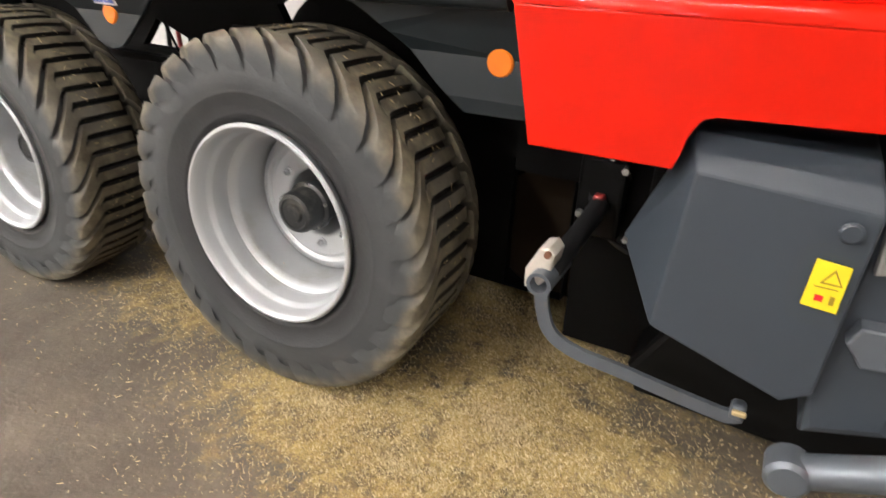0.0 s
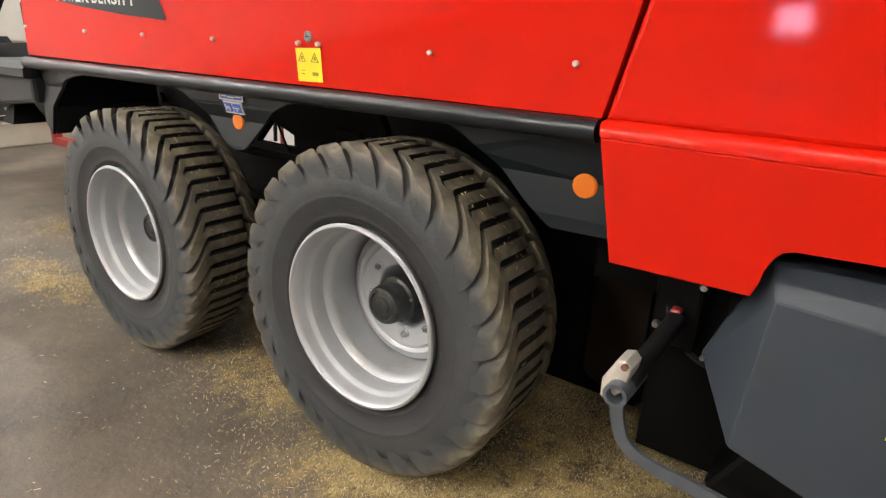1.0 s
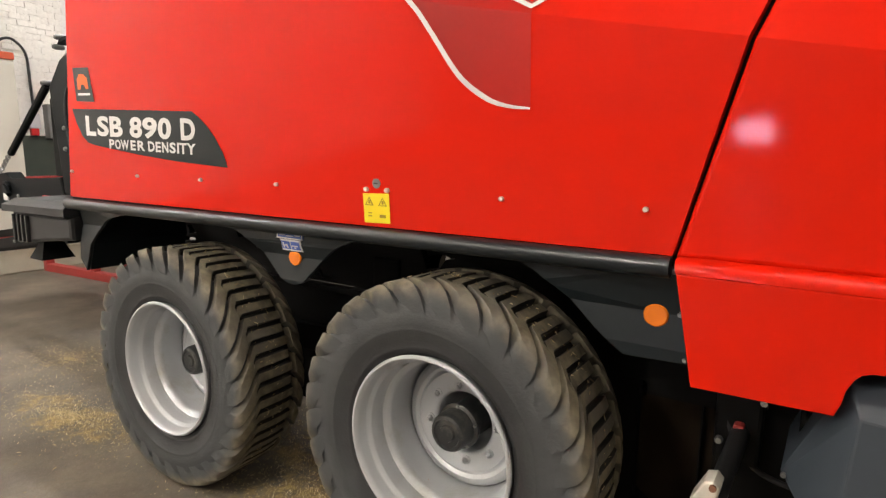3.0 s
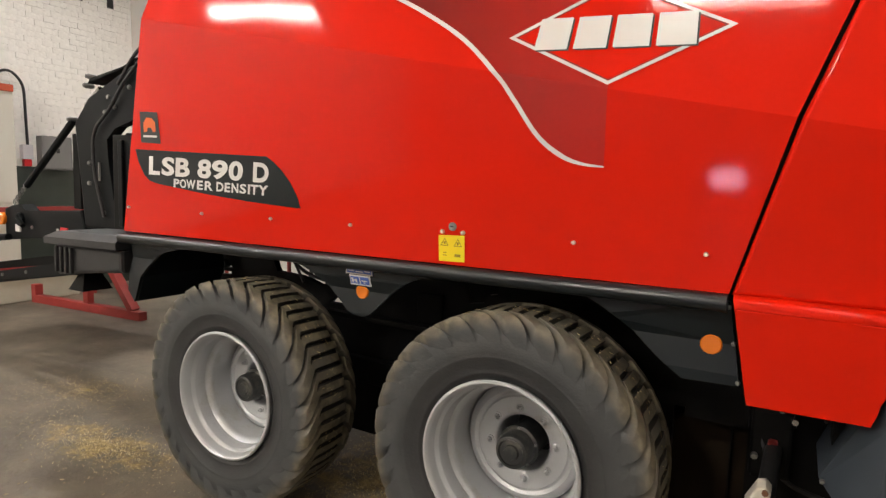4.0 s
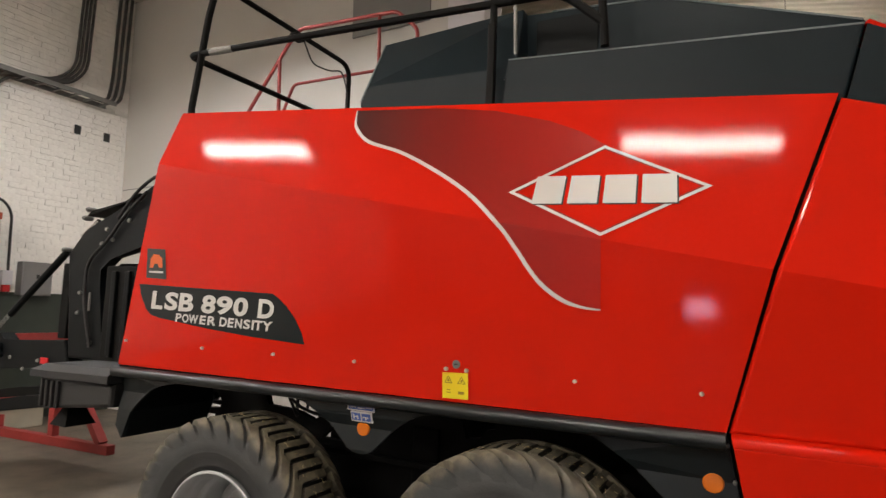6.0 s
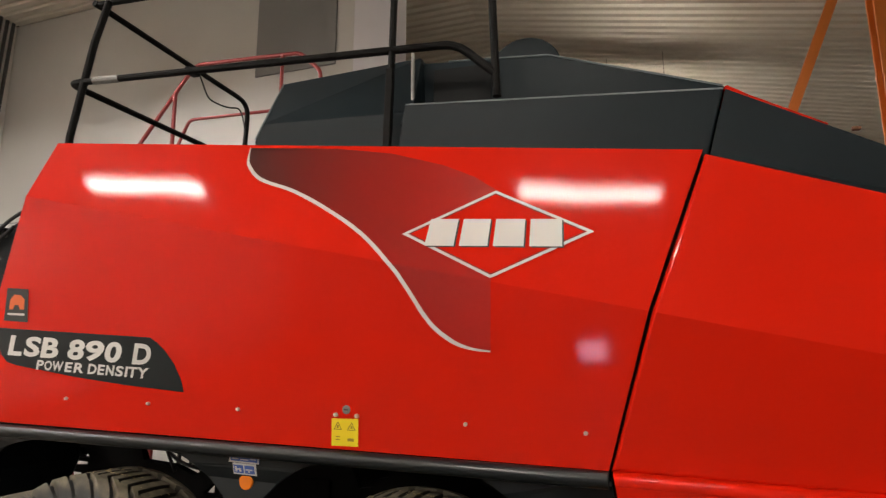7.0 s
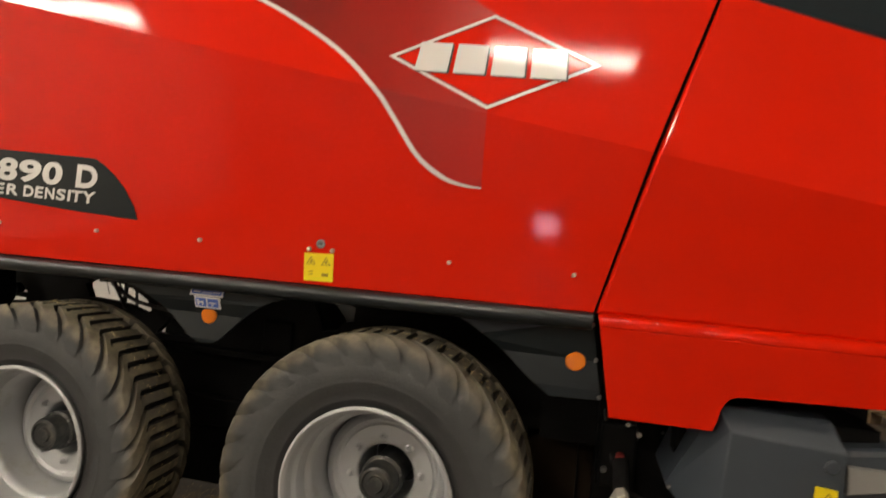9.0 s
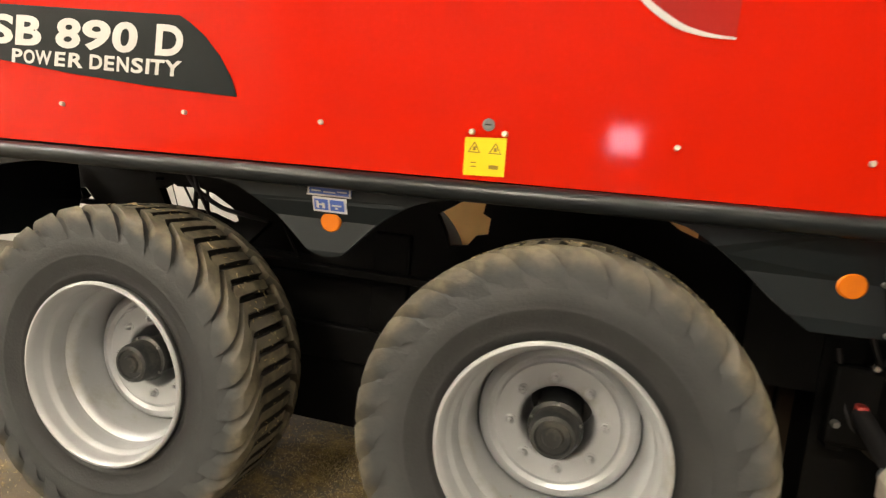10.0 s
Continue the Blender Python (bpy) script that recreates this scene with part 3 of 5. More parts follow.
tray = holder("cable_tray", "galvanised ladder cable tray on the brick wall", "cable tray", pose(WX, 0, 4.86))
for x in (0.02, 0.3):
    part("side_rail", boxes((x, x + 0.015, -2.0, 3.86, -0.03, 0.04)), GALV, tray)
for k in range(24):
    part("rung", boxes((0.036, 0.298, -1.9 + k * 0.245, -1.86 + k * 0.245, -0.02, 0.0)), GALV, tray)
rng = random.Random(4)
for k in range(7):
    y = 1.57 + k * 0.068 + rng.uniform(-0.02, 0.02)
    b = 1.8 + k * 0.062 + rng.uniform(-0.03, 0.03)
    c = holder("power_cable", "thick dark grey cable running down from the tray to the cabinets", "cable", None, "cables on the wall")
    part("sheath", tube(bmesh.new(), [(WX + 0.14, y + 0.55 + 0.12 * k, 4.9), (WX + 0.14, y + 0.16 + 0.04 * k, 4.89), (WX + 0.05 + 0.02 * (k % 3), y, 4.6 - 0.05 * k), (WX + 0.05 + 0.02 * (k % 2), y + rng.uniform(-0.04, 0.06), 4.0), (WX + 0.07, b + rng.uniform(-0.03, 0.03), 3.5), (WX + 0.1, b, 3.0)], rng.choice((0.02, 0.024, 0.027)), 8, 0.25), CONDUIT, c, smooth=True)
setting("cable_channel", boxes((WX + 0.002, WX + 0.05, 1.42, 1.5, 2.9, 4.8)), GALV, "galvanised cable channel on the brick wall", "channel")
for k in range(4):
    y = 3.36 + k * 0.06
    c = holder("power_cable", "dark cable sweeping up from the tray to the roof", "cable", None, "cables on the wall")
    part("sheath", tube(bmesh.new(), [(WX + 0.16, 2.4 + 0.08 * k, 4.93), (WX + 0.12, 2.95 + 0.07 * k, 4.97), (WX + 0.07, y - 0.05, 5.3), (WX + 0.05, y + 0.02, 6.86)], 0.022, 8, 0.35), CONDUIT, c, smooth=True)
for k in range(3):
    y = 3.98 + k * 0.1
    c = holder("power_cable", "dark cable sweeping up from the tray to the roof", "cable", None, "cables on the wall")
    part("sheath", tube(bmesh.new(), [(WX + 0.16, 3.6 + 0.05 * k, 4.89), (WX + 0.1, y - 0.14, 4.95), (WX + 0.05, y - 0.05, 5.3), (WX + 0.05, y, 6.86)], 0.026, 8, 0.3), CONDUIT, c, smooth=True)
gl = holder("cable_gland_box", "grey cable entry box on top of the cabinets", "box", pose(-8.35, 2.0, 2.82))
part("case", boxes((-0.14, 0.14, -0.28, 0.16, 0, 0.06), bevel=0.01), GREYMETAL, gl)
for k in range(5):
    part("gland", boxes((0.0, 0.08, -0.25 + k * 0.08, -0.2 + k * 0.08, 0.06, 0.22), bevel=0.012), GREYMETAL, gl)
c = holder("thin_cable", "black cable looping from the cabinet top down the wall", "cable", None, "cables on the wall")
part("sheath", tube(bmesh.new(), [(WX + 0.25, 2.1, 2.95), (WX + 0.2, 2.35, 3.1), (WX + 0.06, 2.6, 2.95), (WX + 0.05, 2.62, 2.1)], 0.018, 8, 0.2), PRINT, c, smooth=True)
c = holder("thin_cable", "black cables lying in loops on the cabinets", "cable", None, "cables on the wall")
part("sheath", tube(bmesh.new(), [(WX + 0.3, 0.9, 2.84), (WX + 0.3, 1.2, 3.15), (WX + 0.2, 1.6, 2.95), (WX + 0.3, 1.3, 2.86), (WX + 0.25, 1.9, 3.05)], 0.016, 8, 0.15), PRINT, c, smooth=True)
for y in (3.446, 3.924):
    setting("wall_hole", boxes((WX + 0.001, WX + 0.02, y - 0.05, y + 0.05, 4.3, 4.44)), PRINT, "small square hole in the brick wall", "hole")

# red floor frame behind the machine
stand = holder("steel_stand", "low dark red square-tube steel stand on the floor", "stand", pose(-5.6, 2.26, 0))
part("runner", boxes((-2.1, 0.1, -0.05, 0.05, 0.0, 0.1), bevel=0.006), OXIDE, stand)
part("end_post", boxes((-2.2, -2.102, -0.05, 0.05, 0.0, 0.24), bevel=0.006), OXIDE, stand)
part("post", boxes((-1.02, -0.92, -0.04, 0.04, 0.101, 0.62), bevel=0.006), OXIDE, stand)
part("brace", strut((-0.06, 0, 0.1), (-0.62, 0, 0.75), 0.1, 0.08), OXIDE, stand)

# red railing beyond the machine
fr = holder("red_railing", "thin dark red tubular railing beyond the machine", "railing", pose(0, 2.6, 0))
part("top_rail", tube(bmesh.new(), [(-4.5, 0, 0.0), (-4.5, 0, 3.17), (-3.53, 0, 4.36), (-3.38, 0, 4.5), (-2.18, 0, 4.42), (-1.95, 0, 4.2), (-1.9, 0, 0.0)], 0.02, 8), OXIDE, fr, smooth=True)
part("upright", tube(bmesh.new(), [(-2.376, 0, 4.425), (-2.36, 0, 0.0)], 0.018, 8), OXIDE, fr, smooth=True)
part("upright", tube(bmesh.new(), [(-3.64, 0, 4.22), (-3.56, 0, 0.0)], 0.02, 8), OXIDE, fr, smooth=True)
part("mid_rail", tube(bmesh.new(), [(-3.58, 0, 3.6), (-3.43, 0, 3.91), (-2.37, 0, 3.87)], 0.016, 8), OXIDE, fr, smooth=True)


def brick_mesh(width, depth, rng):
    """One painted brick: a slightly uneven block whose back is at x = 0."""
    bm = boxes((0, depth, 0, width, 0, 0.078))
    for v in bm.verts:
        if v.co.x > 0:
            v.co += Vector((rng.uniform(-0.003, 0.003), rng.uniform(-0.003, 0.003), rng.uniform(-0.003, 0.003)))
    return bm


def brick_courses():
    """The painted bricks of the part of the west wall that is seen, each proud by a little; those in plain view are parts, the rest one mesh."""
    rng = random.Random(11)
    kinds = []
    for k in range(12):
        me = bpy.data.meshes.new("brick")
        bm = brick_mesh(0.225 + 0.003 * k, 0.007 + 0.001 * (k % 6), rng)
        bm.to_mesh(me)
        bm.free()
        me.materials.append(BRICKM)
        kinds.append((0.225 + 0.003 * k, me))
    rest = bmesh.new()
    for row in range(68):
        z = 1.1 + row * 0.084
        y = 0.6 + (0.13 if row % 2 else 0)
        while y < 4.03:
            width, me = rng.choice(kinds)
            if z > 1.82 and 2.3 < y and z < 4.75:
                ob = new("brick", me)
                ob.parent = wall_west
                ob.matrix_basis = pose(WX + 0.001, y, z + rng.choice((-0.004, 0.0, 0.003)), rng.uniform(-0.7, 0.7), 0, 0)
            elif z > 1.82 or y < 2.2:
                box(rest, WX + 0.001, WX + rng.uniform(0.007, 0.012), y, y + width, z + rng.uniform(-0.002, 0.002), z + 0.078 + rng.uniform(-0.003, 0.003))
            y += width + rng.choice((0.001, 0.002, 0.006))
        if z > 1.82 and y < 4.22:
            box(rest, WX + 0.001, WX + 0.012, y, 4.265, z, z + 0.074)
    return rest


tagged(part("bricks", brick_courses(), BRICKM, wall_west, "white painted bricks"), kind="stuff")
# ---- baler ----
baler = holder("baler", "large red and dark grey square baler on tandem wheels", "farm machine", pose(0, 0, 0, 0, 1.78, 0))

KF, KR, KT = Vector((0.7825, -0.0332, 1.6961)), Vector((-1.946, -0.0776, 2.2137)), Vector((0.254, 0.12, 2.1573))
UPN = (KR - KF).cross(KT - KF)


def low_y(z):
    return -0.0855 * (z - 1.31)


def up_y(x, z):
    return KF.y - (UPN.x * (x - KF.x) + UPN.z * (z - KF.z)) / UPN.y


def skin_y(x, z):
    """Depth of the folded side of the machine."""
    return max(low_y(z), up_y(x, z))


FOLD = Vector((-(KF - KR).z, 0, (KF - KR).x))


def on_skin(pts, lift=0.003, thick=0.0, bevel=0.0, grid=0):
    """A flat outline of (x, z) laid on the folded side of the machine."""
    bm = bmesh.new()
    bm.faces.new([bm.verts.new((x, 0, z)) for x, z in pts])
    bmesh.ops.bisect_plane(bm, geom=bm.verts[:] + bm.edges[:] + bm.faces[:], plane_co=(KF.x, 0, KF.z), plane_no=FOLD, dist=1e-5)
    for v in bm.verts:
        v.co.y = skin_y(v.co.x, v.co.z) - lift
    if thick:
        rim = [e for e in bm.edges if len(e.link_faces) == 1]
        front = bm.faces[:]
        r = bmesh.ops.extrude_face_region(bm, geom=front)
        for v in r["geom"]:
            if isinstance(v, bmesh.types.BMVert):
                v.co.y -= thick
        bmesh.ops.recalc_face_normals(bm, faces=bm.faces)
        if bevel:
            es = [e for e in bm.edges if len(e.link_faces) == 2 and e.calc_face_angle(0) > 1.0 and (e.verts[0].co.y + e.verts[1].co.y) / 2 < skin_y(*[(e.verts[0].co[i] + e.verts[1].co[i]) / 2 for i in (0, 2)]) - lift - thick / 2]
            bmesh.ops.bevel(bm, geom=es, offset=bevel, segments=3, affect="EDGES", profile=0.5, clamp_overlap=True)
    return bm


SIDE = [(-2.253, 1.184), (-1.946, 2.2137), (-1.968, 2.522), (0.988, 2.305), (0.787, 1.6953), (0.656, 1.2)]
FRONT = [(0.663, 1.197), (0.798, 1.692), (0.996, 2.29), (1.88, 1.975), (1.674, 1.522), (1.568, 1.193)]
part("side_panel", on_skin(SIDE, -0.04, 0.04, 0.012), RED, baler, "glossy red folded side panel")
part("front_panel", on_skin(FRONT, -0.04, 0.04, 0.014), RED, baler, "glossy red front side panel")


# return faces at the machine's front
part("front_return", loft([[(1.566, -0.0, 1.2), (1.672, -0.02, 1.522), (1.878, 0.2, 1.975), (1.86, 0.23, 1.97), (1.655, 0.02, 1.52), (1.546, 0.03, 1.2)],
                           [(1.72, 0.22, 1.22), (1.83, 0.26, 1.5), (2.0, 0.5, 1.9), (1.98, 0.52, 1.89), (1.81, 0.28, 1.49), (1.7, 0.24, 1.22)]]), RED, baler, "red panel turning round the front corner")
LOWRED = [(0.677, 1.166), (0.726, 0.889), (1.02, 0.892), (1.03, 0.925), (1.035, 0.955), (1.043, 0.983), (1.056, 0.999), (1.078, 1.007), (1.527, 1.021), (1.556, 1.166)]


def skirt_y(z):
    return -0.042 + 0.075 * (1.198 - z)


skirt = prism(bmesh.new(), LOWRED, 0.0, 0.03, bevel=0.004)
for v in skirt.verts:
    v.co.y += skirt_y(v.co.z)
part("lower_panel", skirt, RED, baler, "red lower skirt panel")
LIP = [(-0.04, 1.1665), (-0.041, 1.176), (-0.036, 1.188), (-0.026, 1.196), (-0.004, 1.2), (0.03, 1.2), (0.03, 1.1665)]
part("skirt_lip", loft([[(0.677 - (z - 1.166) * 0.2, y, z) for y, z in LIP], [(1.556 + (z - 1.166) * 0.2, y, z) for y, z in LIP]]), RED, baler, "rounded red lip of the skirt", smooth=True)
part("lower_return", loft([[(1.526, -0.027, 1.022), (1.562, -0.04, 1.19), (1.562, 0.0, 1.198), (1.526, 0.0, 1.022)], [(1.73, 0.17, 1.1), (1.76, 0.17, 1.225), (1.75, 0.2, 1.23), (1.72, 0.2, 1.1)]]), RED, baler, "red skirt turning round the front corner")
part("seam_strip", on_skin([(0.645, 1.2), (0.78, 1.696), (0.978, 2.29), (1.01, 2.285), (0.815, 1.69), (0.67, 1.197)], -0.036), BLACK, baler, "dark rubber seam")
part("bottom_rail", tube(bmesh.new(), [(-2.27, 0.005, 1.148), (0.655, 0.005, 1.172)], 0.027, 20, 0), GLOSSY, baler, "dark grey tube under the side panel", smooth=True)
part("rail_lip", boxes((-2.25, 0.655, 0.02, 0.05, 1.15, 1.21)), BLACK, baler)

def smooth_line(P, n=6):
    P = [Vector((x, z)) for x, z in P]
    out = []
    for i in range(len(P) - 1):
        a, b, c, d = P[max(i - 1, 0)], P[i], P[i + 1], P[min(i + 2, len(P) - 1)]
        for k in range(n):
            t = k / n
            out.append(0.5 * (2 * b + (c - a) * t + (2 * a - 5 * b + 4 * c - d) * t * t + (3 * b - a - 3 * c + d) * t ** 3))
    out.append(P[-1])
    return out


FENDER = [(-2.25, 1.14), (-2.29, 0.86), (-2.236, 0.8)]
FENDER += [(p.x, p.y) for p in smooth_line([(-2.18, 0.94), (-2.08, 1.04), (-1.945, 1.095), (-1.7, 1.135)], 4)]
FENDER += [(p.x, p.y) for p in smooth_line([(-1.2, 1.135), (-1.02, 1.115), (-0.9, 1.045), (-0.815, 0.98), (-0.785, 0.955), (-0.755, 0.94), (-0.72, 0.934), (-0.685, 0.938), (-0.655, 0.954), (-0.61, 1.0), (-0.55, 1.055), (-0.42, 1.122), (-0.2, 1.15)], 4)]
FENDER += [(p.x, p.y) for p in smooth_line([(0.1, 1.15), (0.24, 1.13), (0.361, 1.055), (0.46, 0.972), (0.54, 0.915)], 4)]
FENDER += [(0.7, 0.92), (0.66, 1.172)]
plate = prism(bmesh.new(), FENDER, 0.042, 0.057)
for z in (1.092, 1.04, 0.95):
    bmesh.ops.bisect_plane(plate, geom=plate.verts[:] + plate.edges[:] + plate.faces[:], plane_co=(0, 0, z), plane_no=(0, 0, 1), dist=1e-5)
for v in plate.verts:
    v.co.y += 0.024 * min(1, max(0, (1.092 - v.co.z) / 0.052)) - 0.014 * min(1, max(0, (1.04 - v.co.z) / 0.09))
fender = part("fender", plate, DARK, baler, "dark grey scalloped fender plate")
part("fender_flap", prism(bmesh.new(), [(-2.29, 0.86), (-2.236, 0.8), (-2.18, 0.94), (-2.2, 1.1), (-2.26, 1.1)], 0.071, 0.6), DARK, baler, "bent fender end")
for x, z in ((-0.711, 1.036), (0.615, 1.033)):
    part("reflector", lathe(bmesh.new(), [(0.032, 0.074), (0.032, 0.062), (0.028, 0.058), (0.001, 0.057)], 20, x, z), ORANGE, baler, "round orange side reflector", smooth=True)


def on_fender(bm):
    """Leans what lies flat at y 0.04 against the fender's upper bend."""
    for v in bm.verts:
        v.co.y += 0.024 * min(1, max(0, (1.092 - v.co.z) / 0.052))
    return bm


st = part("blue_sticker", boxes((-0.777, -0.643, 0.037, 0.0415, 1.111, 1.147)), BLUE, baler, "blue information sticker with white edge")
part("sticker_border", boxes((-0.779, -0.641, 0.0355, 0.0365, 1.109, 1.114)), WHITE, st)
for x in (-0.777, -0.648):
    part("sticker_border", boxes((x, x + 0.005, 0.0355, 0.0365, 1.1145, 1.147)), WHITE, st)
for x0, x1, z in ((-0.765, -0.735, 1.121), (-0.728, -0.69, 1.119), (-0.684, -0.655, 1.122)):
    part("print_line", boxes((x0, x1, 0.0355, 0.0365, z, z + 0.004)), WHITE, st)
st = part("blue_sticker", on_fender(boxes((-0.762, -0.657, 0.0375, 0.0415, 1.063, 1.1065))), WHITE, baler, "white edged blue pictogram sticker")
for x0, x1 in ((-0.756, -0.713), (-0.706, -0.663)):
    part("pictogram", on_fender(boxes((x0, x1, 0.0355, 0.037, 1.069, 1.1))), BLUE, st)
for x0, x1, z0, z1 in ((-0.748, -0.741, 1.074, 1.095), (-0.73, -0.722, 1.074, 1.09), (-0.741, -0.73, 1.082, 1.087), (-0.699, -0.67, 1.082, 1.087), (-0.69, -0.682, 1.074, 1.08)):
    part("pictogram_mark", on_fender(boxes((x0, x1, 0.034, 0.035, z0, z1))), WHITE, st)


def wheel(x, z, turn):
    w = new("wheel")
    w.parent = baler
    w.matrix_basis = pose(x, 0, z, 0, turn, 0)
    prof = [(0.287, -0.03), (0.3, -0.052), (0.316, -0.06), (0.32, -0.0625), (0.326, -0.063), (0.33, -0.0625), (0.35, -0.069), (0.376, -0.075), (0.379, -0.0765), (0.384, -0.0768), (0.387, -0.0765), (0.395, -0.0782), (0.415, -0.079), (0.4315, -0.078), (0.45, -0.0745), (0.468, -0.0705), (0.481, -0.065), (0.49, -0.058)]
    part("sidewall", lathe(bmesh.new(), prof, 112), SIDEWALL, w, "dusty black tyre sidewall", smooth=True)
    part("inner_sidewall", lathe(bmesh.new(), [(r - 0.012, 0.2 - y) for r, y in prof], 80), RUBBER, w, smooth=True)
    part("shoulder", lathe(bmesh.new(), [(0.489, -0.0585), (0.5, -0.053), (0.509, -0.043), (0.513, -0.03), (0.512, -0.012), (0.5, 0.001)], 112), SIDEWALL, w, smooth=True)
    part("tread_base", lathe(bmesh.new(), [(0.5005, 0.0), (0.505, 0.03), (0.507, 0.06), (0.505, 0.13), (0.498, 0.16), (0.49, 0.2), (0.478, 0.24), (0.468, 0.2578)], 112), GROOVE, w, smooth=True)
    n = 29
    p = 2 * math.pi / n
    bm = bmesh.new()

    def bar(line, a0, side):
        rows = []
        for y, a, low, top, half in line:
            yy = y if side == 0 else 0.2 - y
            drop = 0.012 * side + 0.01 * min(1, max(0, (yy + 0.06) / 0.08)) * (1 - side)
            spec = ((-half * 1.12, low), (-half, top - 0.004), (-half * 0.9, top), (half * 0.9, top), (half, top - 0.004), (half * 1.12, low))
            rows.append([bm.verts.new(((rr - drop) * math.cos(a0 + a + t), yy, (rr - drop) * math.sin(a0 + a + t))) for t, rr in spec])
        for q, s in zip(rows, rows[1:]):
            for i in range(5):
                bm.faces.new((q[i], q[i + 1], s[i + 1], s[i]))
        bm.faces.new(rows[0])
        bm.faces.new(rows[-1])

    for side in (0, 1):
        for k in range(n):
            a0 = p * (k + 0.5 * side)
            bar([(-0.0775, -0.335, 0.43, 0.437, p * 0.2), (-0.0785, -0.32, 0.44, 0.458, p * 0.24), (-0.0795, -0.298, 0.452, 0.48, p * 0.265), (-0.0785, -0.272, 0.46, 0.5, p * 0.285), (-0.073, -0.244, 0.465, 0.5135, p * 0.3), (-0.063, -0.206, 0.47, 0.525, p * 0.32), (-0.047, -0.15, 0.478, 0.533, p * 0.34), (-0.03, -0.1, 0.486, 0.5365, p * 0.36), (-0.014, -0.058, 0.492, 0.538, p * 0.38), (-0.008, -0.043, 0.494, 0.538, p * 0.385)], a0, side)
            for s in (-1, 1) if side == 0 else ():
                c = s * p * 0.205
                e = s * p * 0.248
                bar([(-0.0085, -0.043 + c, 0.494, 0.538, p * 0.17), (0.004, -0.012 + c * 1.1, 0.496, 0.5384, p * 0.178), (0.014 - 0.003 * s, e, 0.498, 0.5386, p * 0.172), (0.03, e, 0.499, 0.5388, p * 0.169), (0.08, e, 0.5, 0.539, p * 0.168), (0.13, e, 0.5, 0.5375, p * 0.166), (0.185 + 0.006 * s, e, 0.49, 0.53, p * 0.166)], a0, side)
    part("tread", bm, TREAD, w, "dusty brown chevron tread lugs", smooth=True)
    rim = [(0.287, 0.36), (0.287, -0.045), (0.291, -0.056), (0.297, -0.062), (0.3, -0.067), (0.297, -0.073), (0.29, -0.075), (0.284, -0.07), (0.279, -0.056), (0.2765, -0.03), (0.2735, -0.022), (0.2655, -0.014), (0.2635, -0.006), (0.262, 0.03), (0.259, 0.044), (0.251, 0.052), (0.243, 0.06), (0.239, 0.075), (0.237, 0.3)]
    part("rim", lathe(bmesh.new(), rim, 80), SILVER, w, "silver painted stepped steel rim", smooth=True)
    part("disc", lathe(bmesh.new(), [(0.231, 0.21), (0.231, 0.178), (0.225, 0.17), (0.214, 0.163), (0.2, 0.16), (0.188, 0.167), (0.182, 0.166), (0.176, 0.16), (0.118, 0.16), (0.11, 0.164), (0.105, 0.172), (0.104, 0.205), (0.104, 0.37)], 80), SILVER, w, "silver wheel disc", smooth=True)
    hub = part("hub", lathe(bmesh.new(), [(0.102, 0.4), (0.1, 0.365), (0.066, 0.36), (0.066, 0.14), (0.078, 0.135), (0.078, 0.122), (0.068, 0.116), (0.066, 0.068), (0.06, 0.056), (0.05, 0.052), (0.046, 0.058), (0.03, 0.058), (0.026, 0.05), (0.001, 0.05)], 28), HUB, w, "dusty dark hub with a round cap", smooth=True)
    for k in range(5):
        a = 2 * math.pi * k / 5 + 0.3
        part("cap_screw", disc(bmesh.new(), 0.072 * math.cos(a), 0.122, 0.072 * math.sin(a), 0.006, 0.008, 6), DULL, hub)
    nut = None
    for k in range(8):
        a = 2 * math.pi * k / 8 + 0.11
        bm = disc(bmesh.new(), 0, 0.16, 0, 0.0165, 0.005, 14)
        disc(bm, 0, 0.155, 0, 0.0115, 0.014, 6)
        disc(bm, 0, 0.142, 0, 0.007, 0.009, 8)
        if nut is None:
            nut = part("wheel_nut", bm, SILVER, w)
            nut.matrix_basis = pose(0.133 * math.cos(a), 0, 0.133 * math.sin(a))
        else:
            bm.free()
            o = new("wheel_nut", nut.data)
            o.parent = w
            o.matrix_basis = pose(0.133 * math.cos(a), 0, 0.133 * math.sin(a))
    return w


wheel(-0.0165, 0.527, 0)
wheel(-1.4008, 0.484, 47)

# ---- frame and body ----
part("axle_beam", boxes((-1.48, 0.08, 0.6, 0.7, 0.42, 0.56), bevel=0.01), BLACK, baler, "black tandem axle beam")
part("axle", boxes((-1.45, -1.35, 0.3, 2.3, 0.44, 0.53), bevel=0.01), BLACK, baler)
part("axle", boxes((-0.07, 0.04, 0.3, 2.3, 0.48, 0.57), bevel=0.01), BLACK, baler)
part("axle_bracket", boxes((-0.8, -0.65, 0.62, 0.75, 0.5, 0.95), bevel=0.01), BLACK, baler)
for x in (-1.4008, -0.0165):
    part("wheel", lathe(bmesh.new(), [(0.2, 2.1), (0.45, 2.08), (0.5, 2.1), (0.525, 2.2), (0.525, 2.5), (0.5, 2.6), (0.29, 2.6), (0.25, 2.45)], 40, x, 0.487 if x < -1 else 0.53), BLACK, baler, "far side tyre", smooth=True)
# Added sheet; its black stands for the shade on the floor behind.
part("shade_plate", boxes((-0.6, 0.56, 0.8, 0.84, 0.04, 0.62)), BLACK, baler, "black plate in place of the shaded floor under the machine")
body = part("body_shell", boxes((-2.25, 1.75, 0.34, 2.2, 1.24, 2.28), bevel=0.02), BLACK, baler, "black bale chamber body")
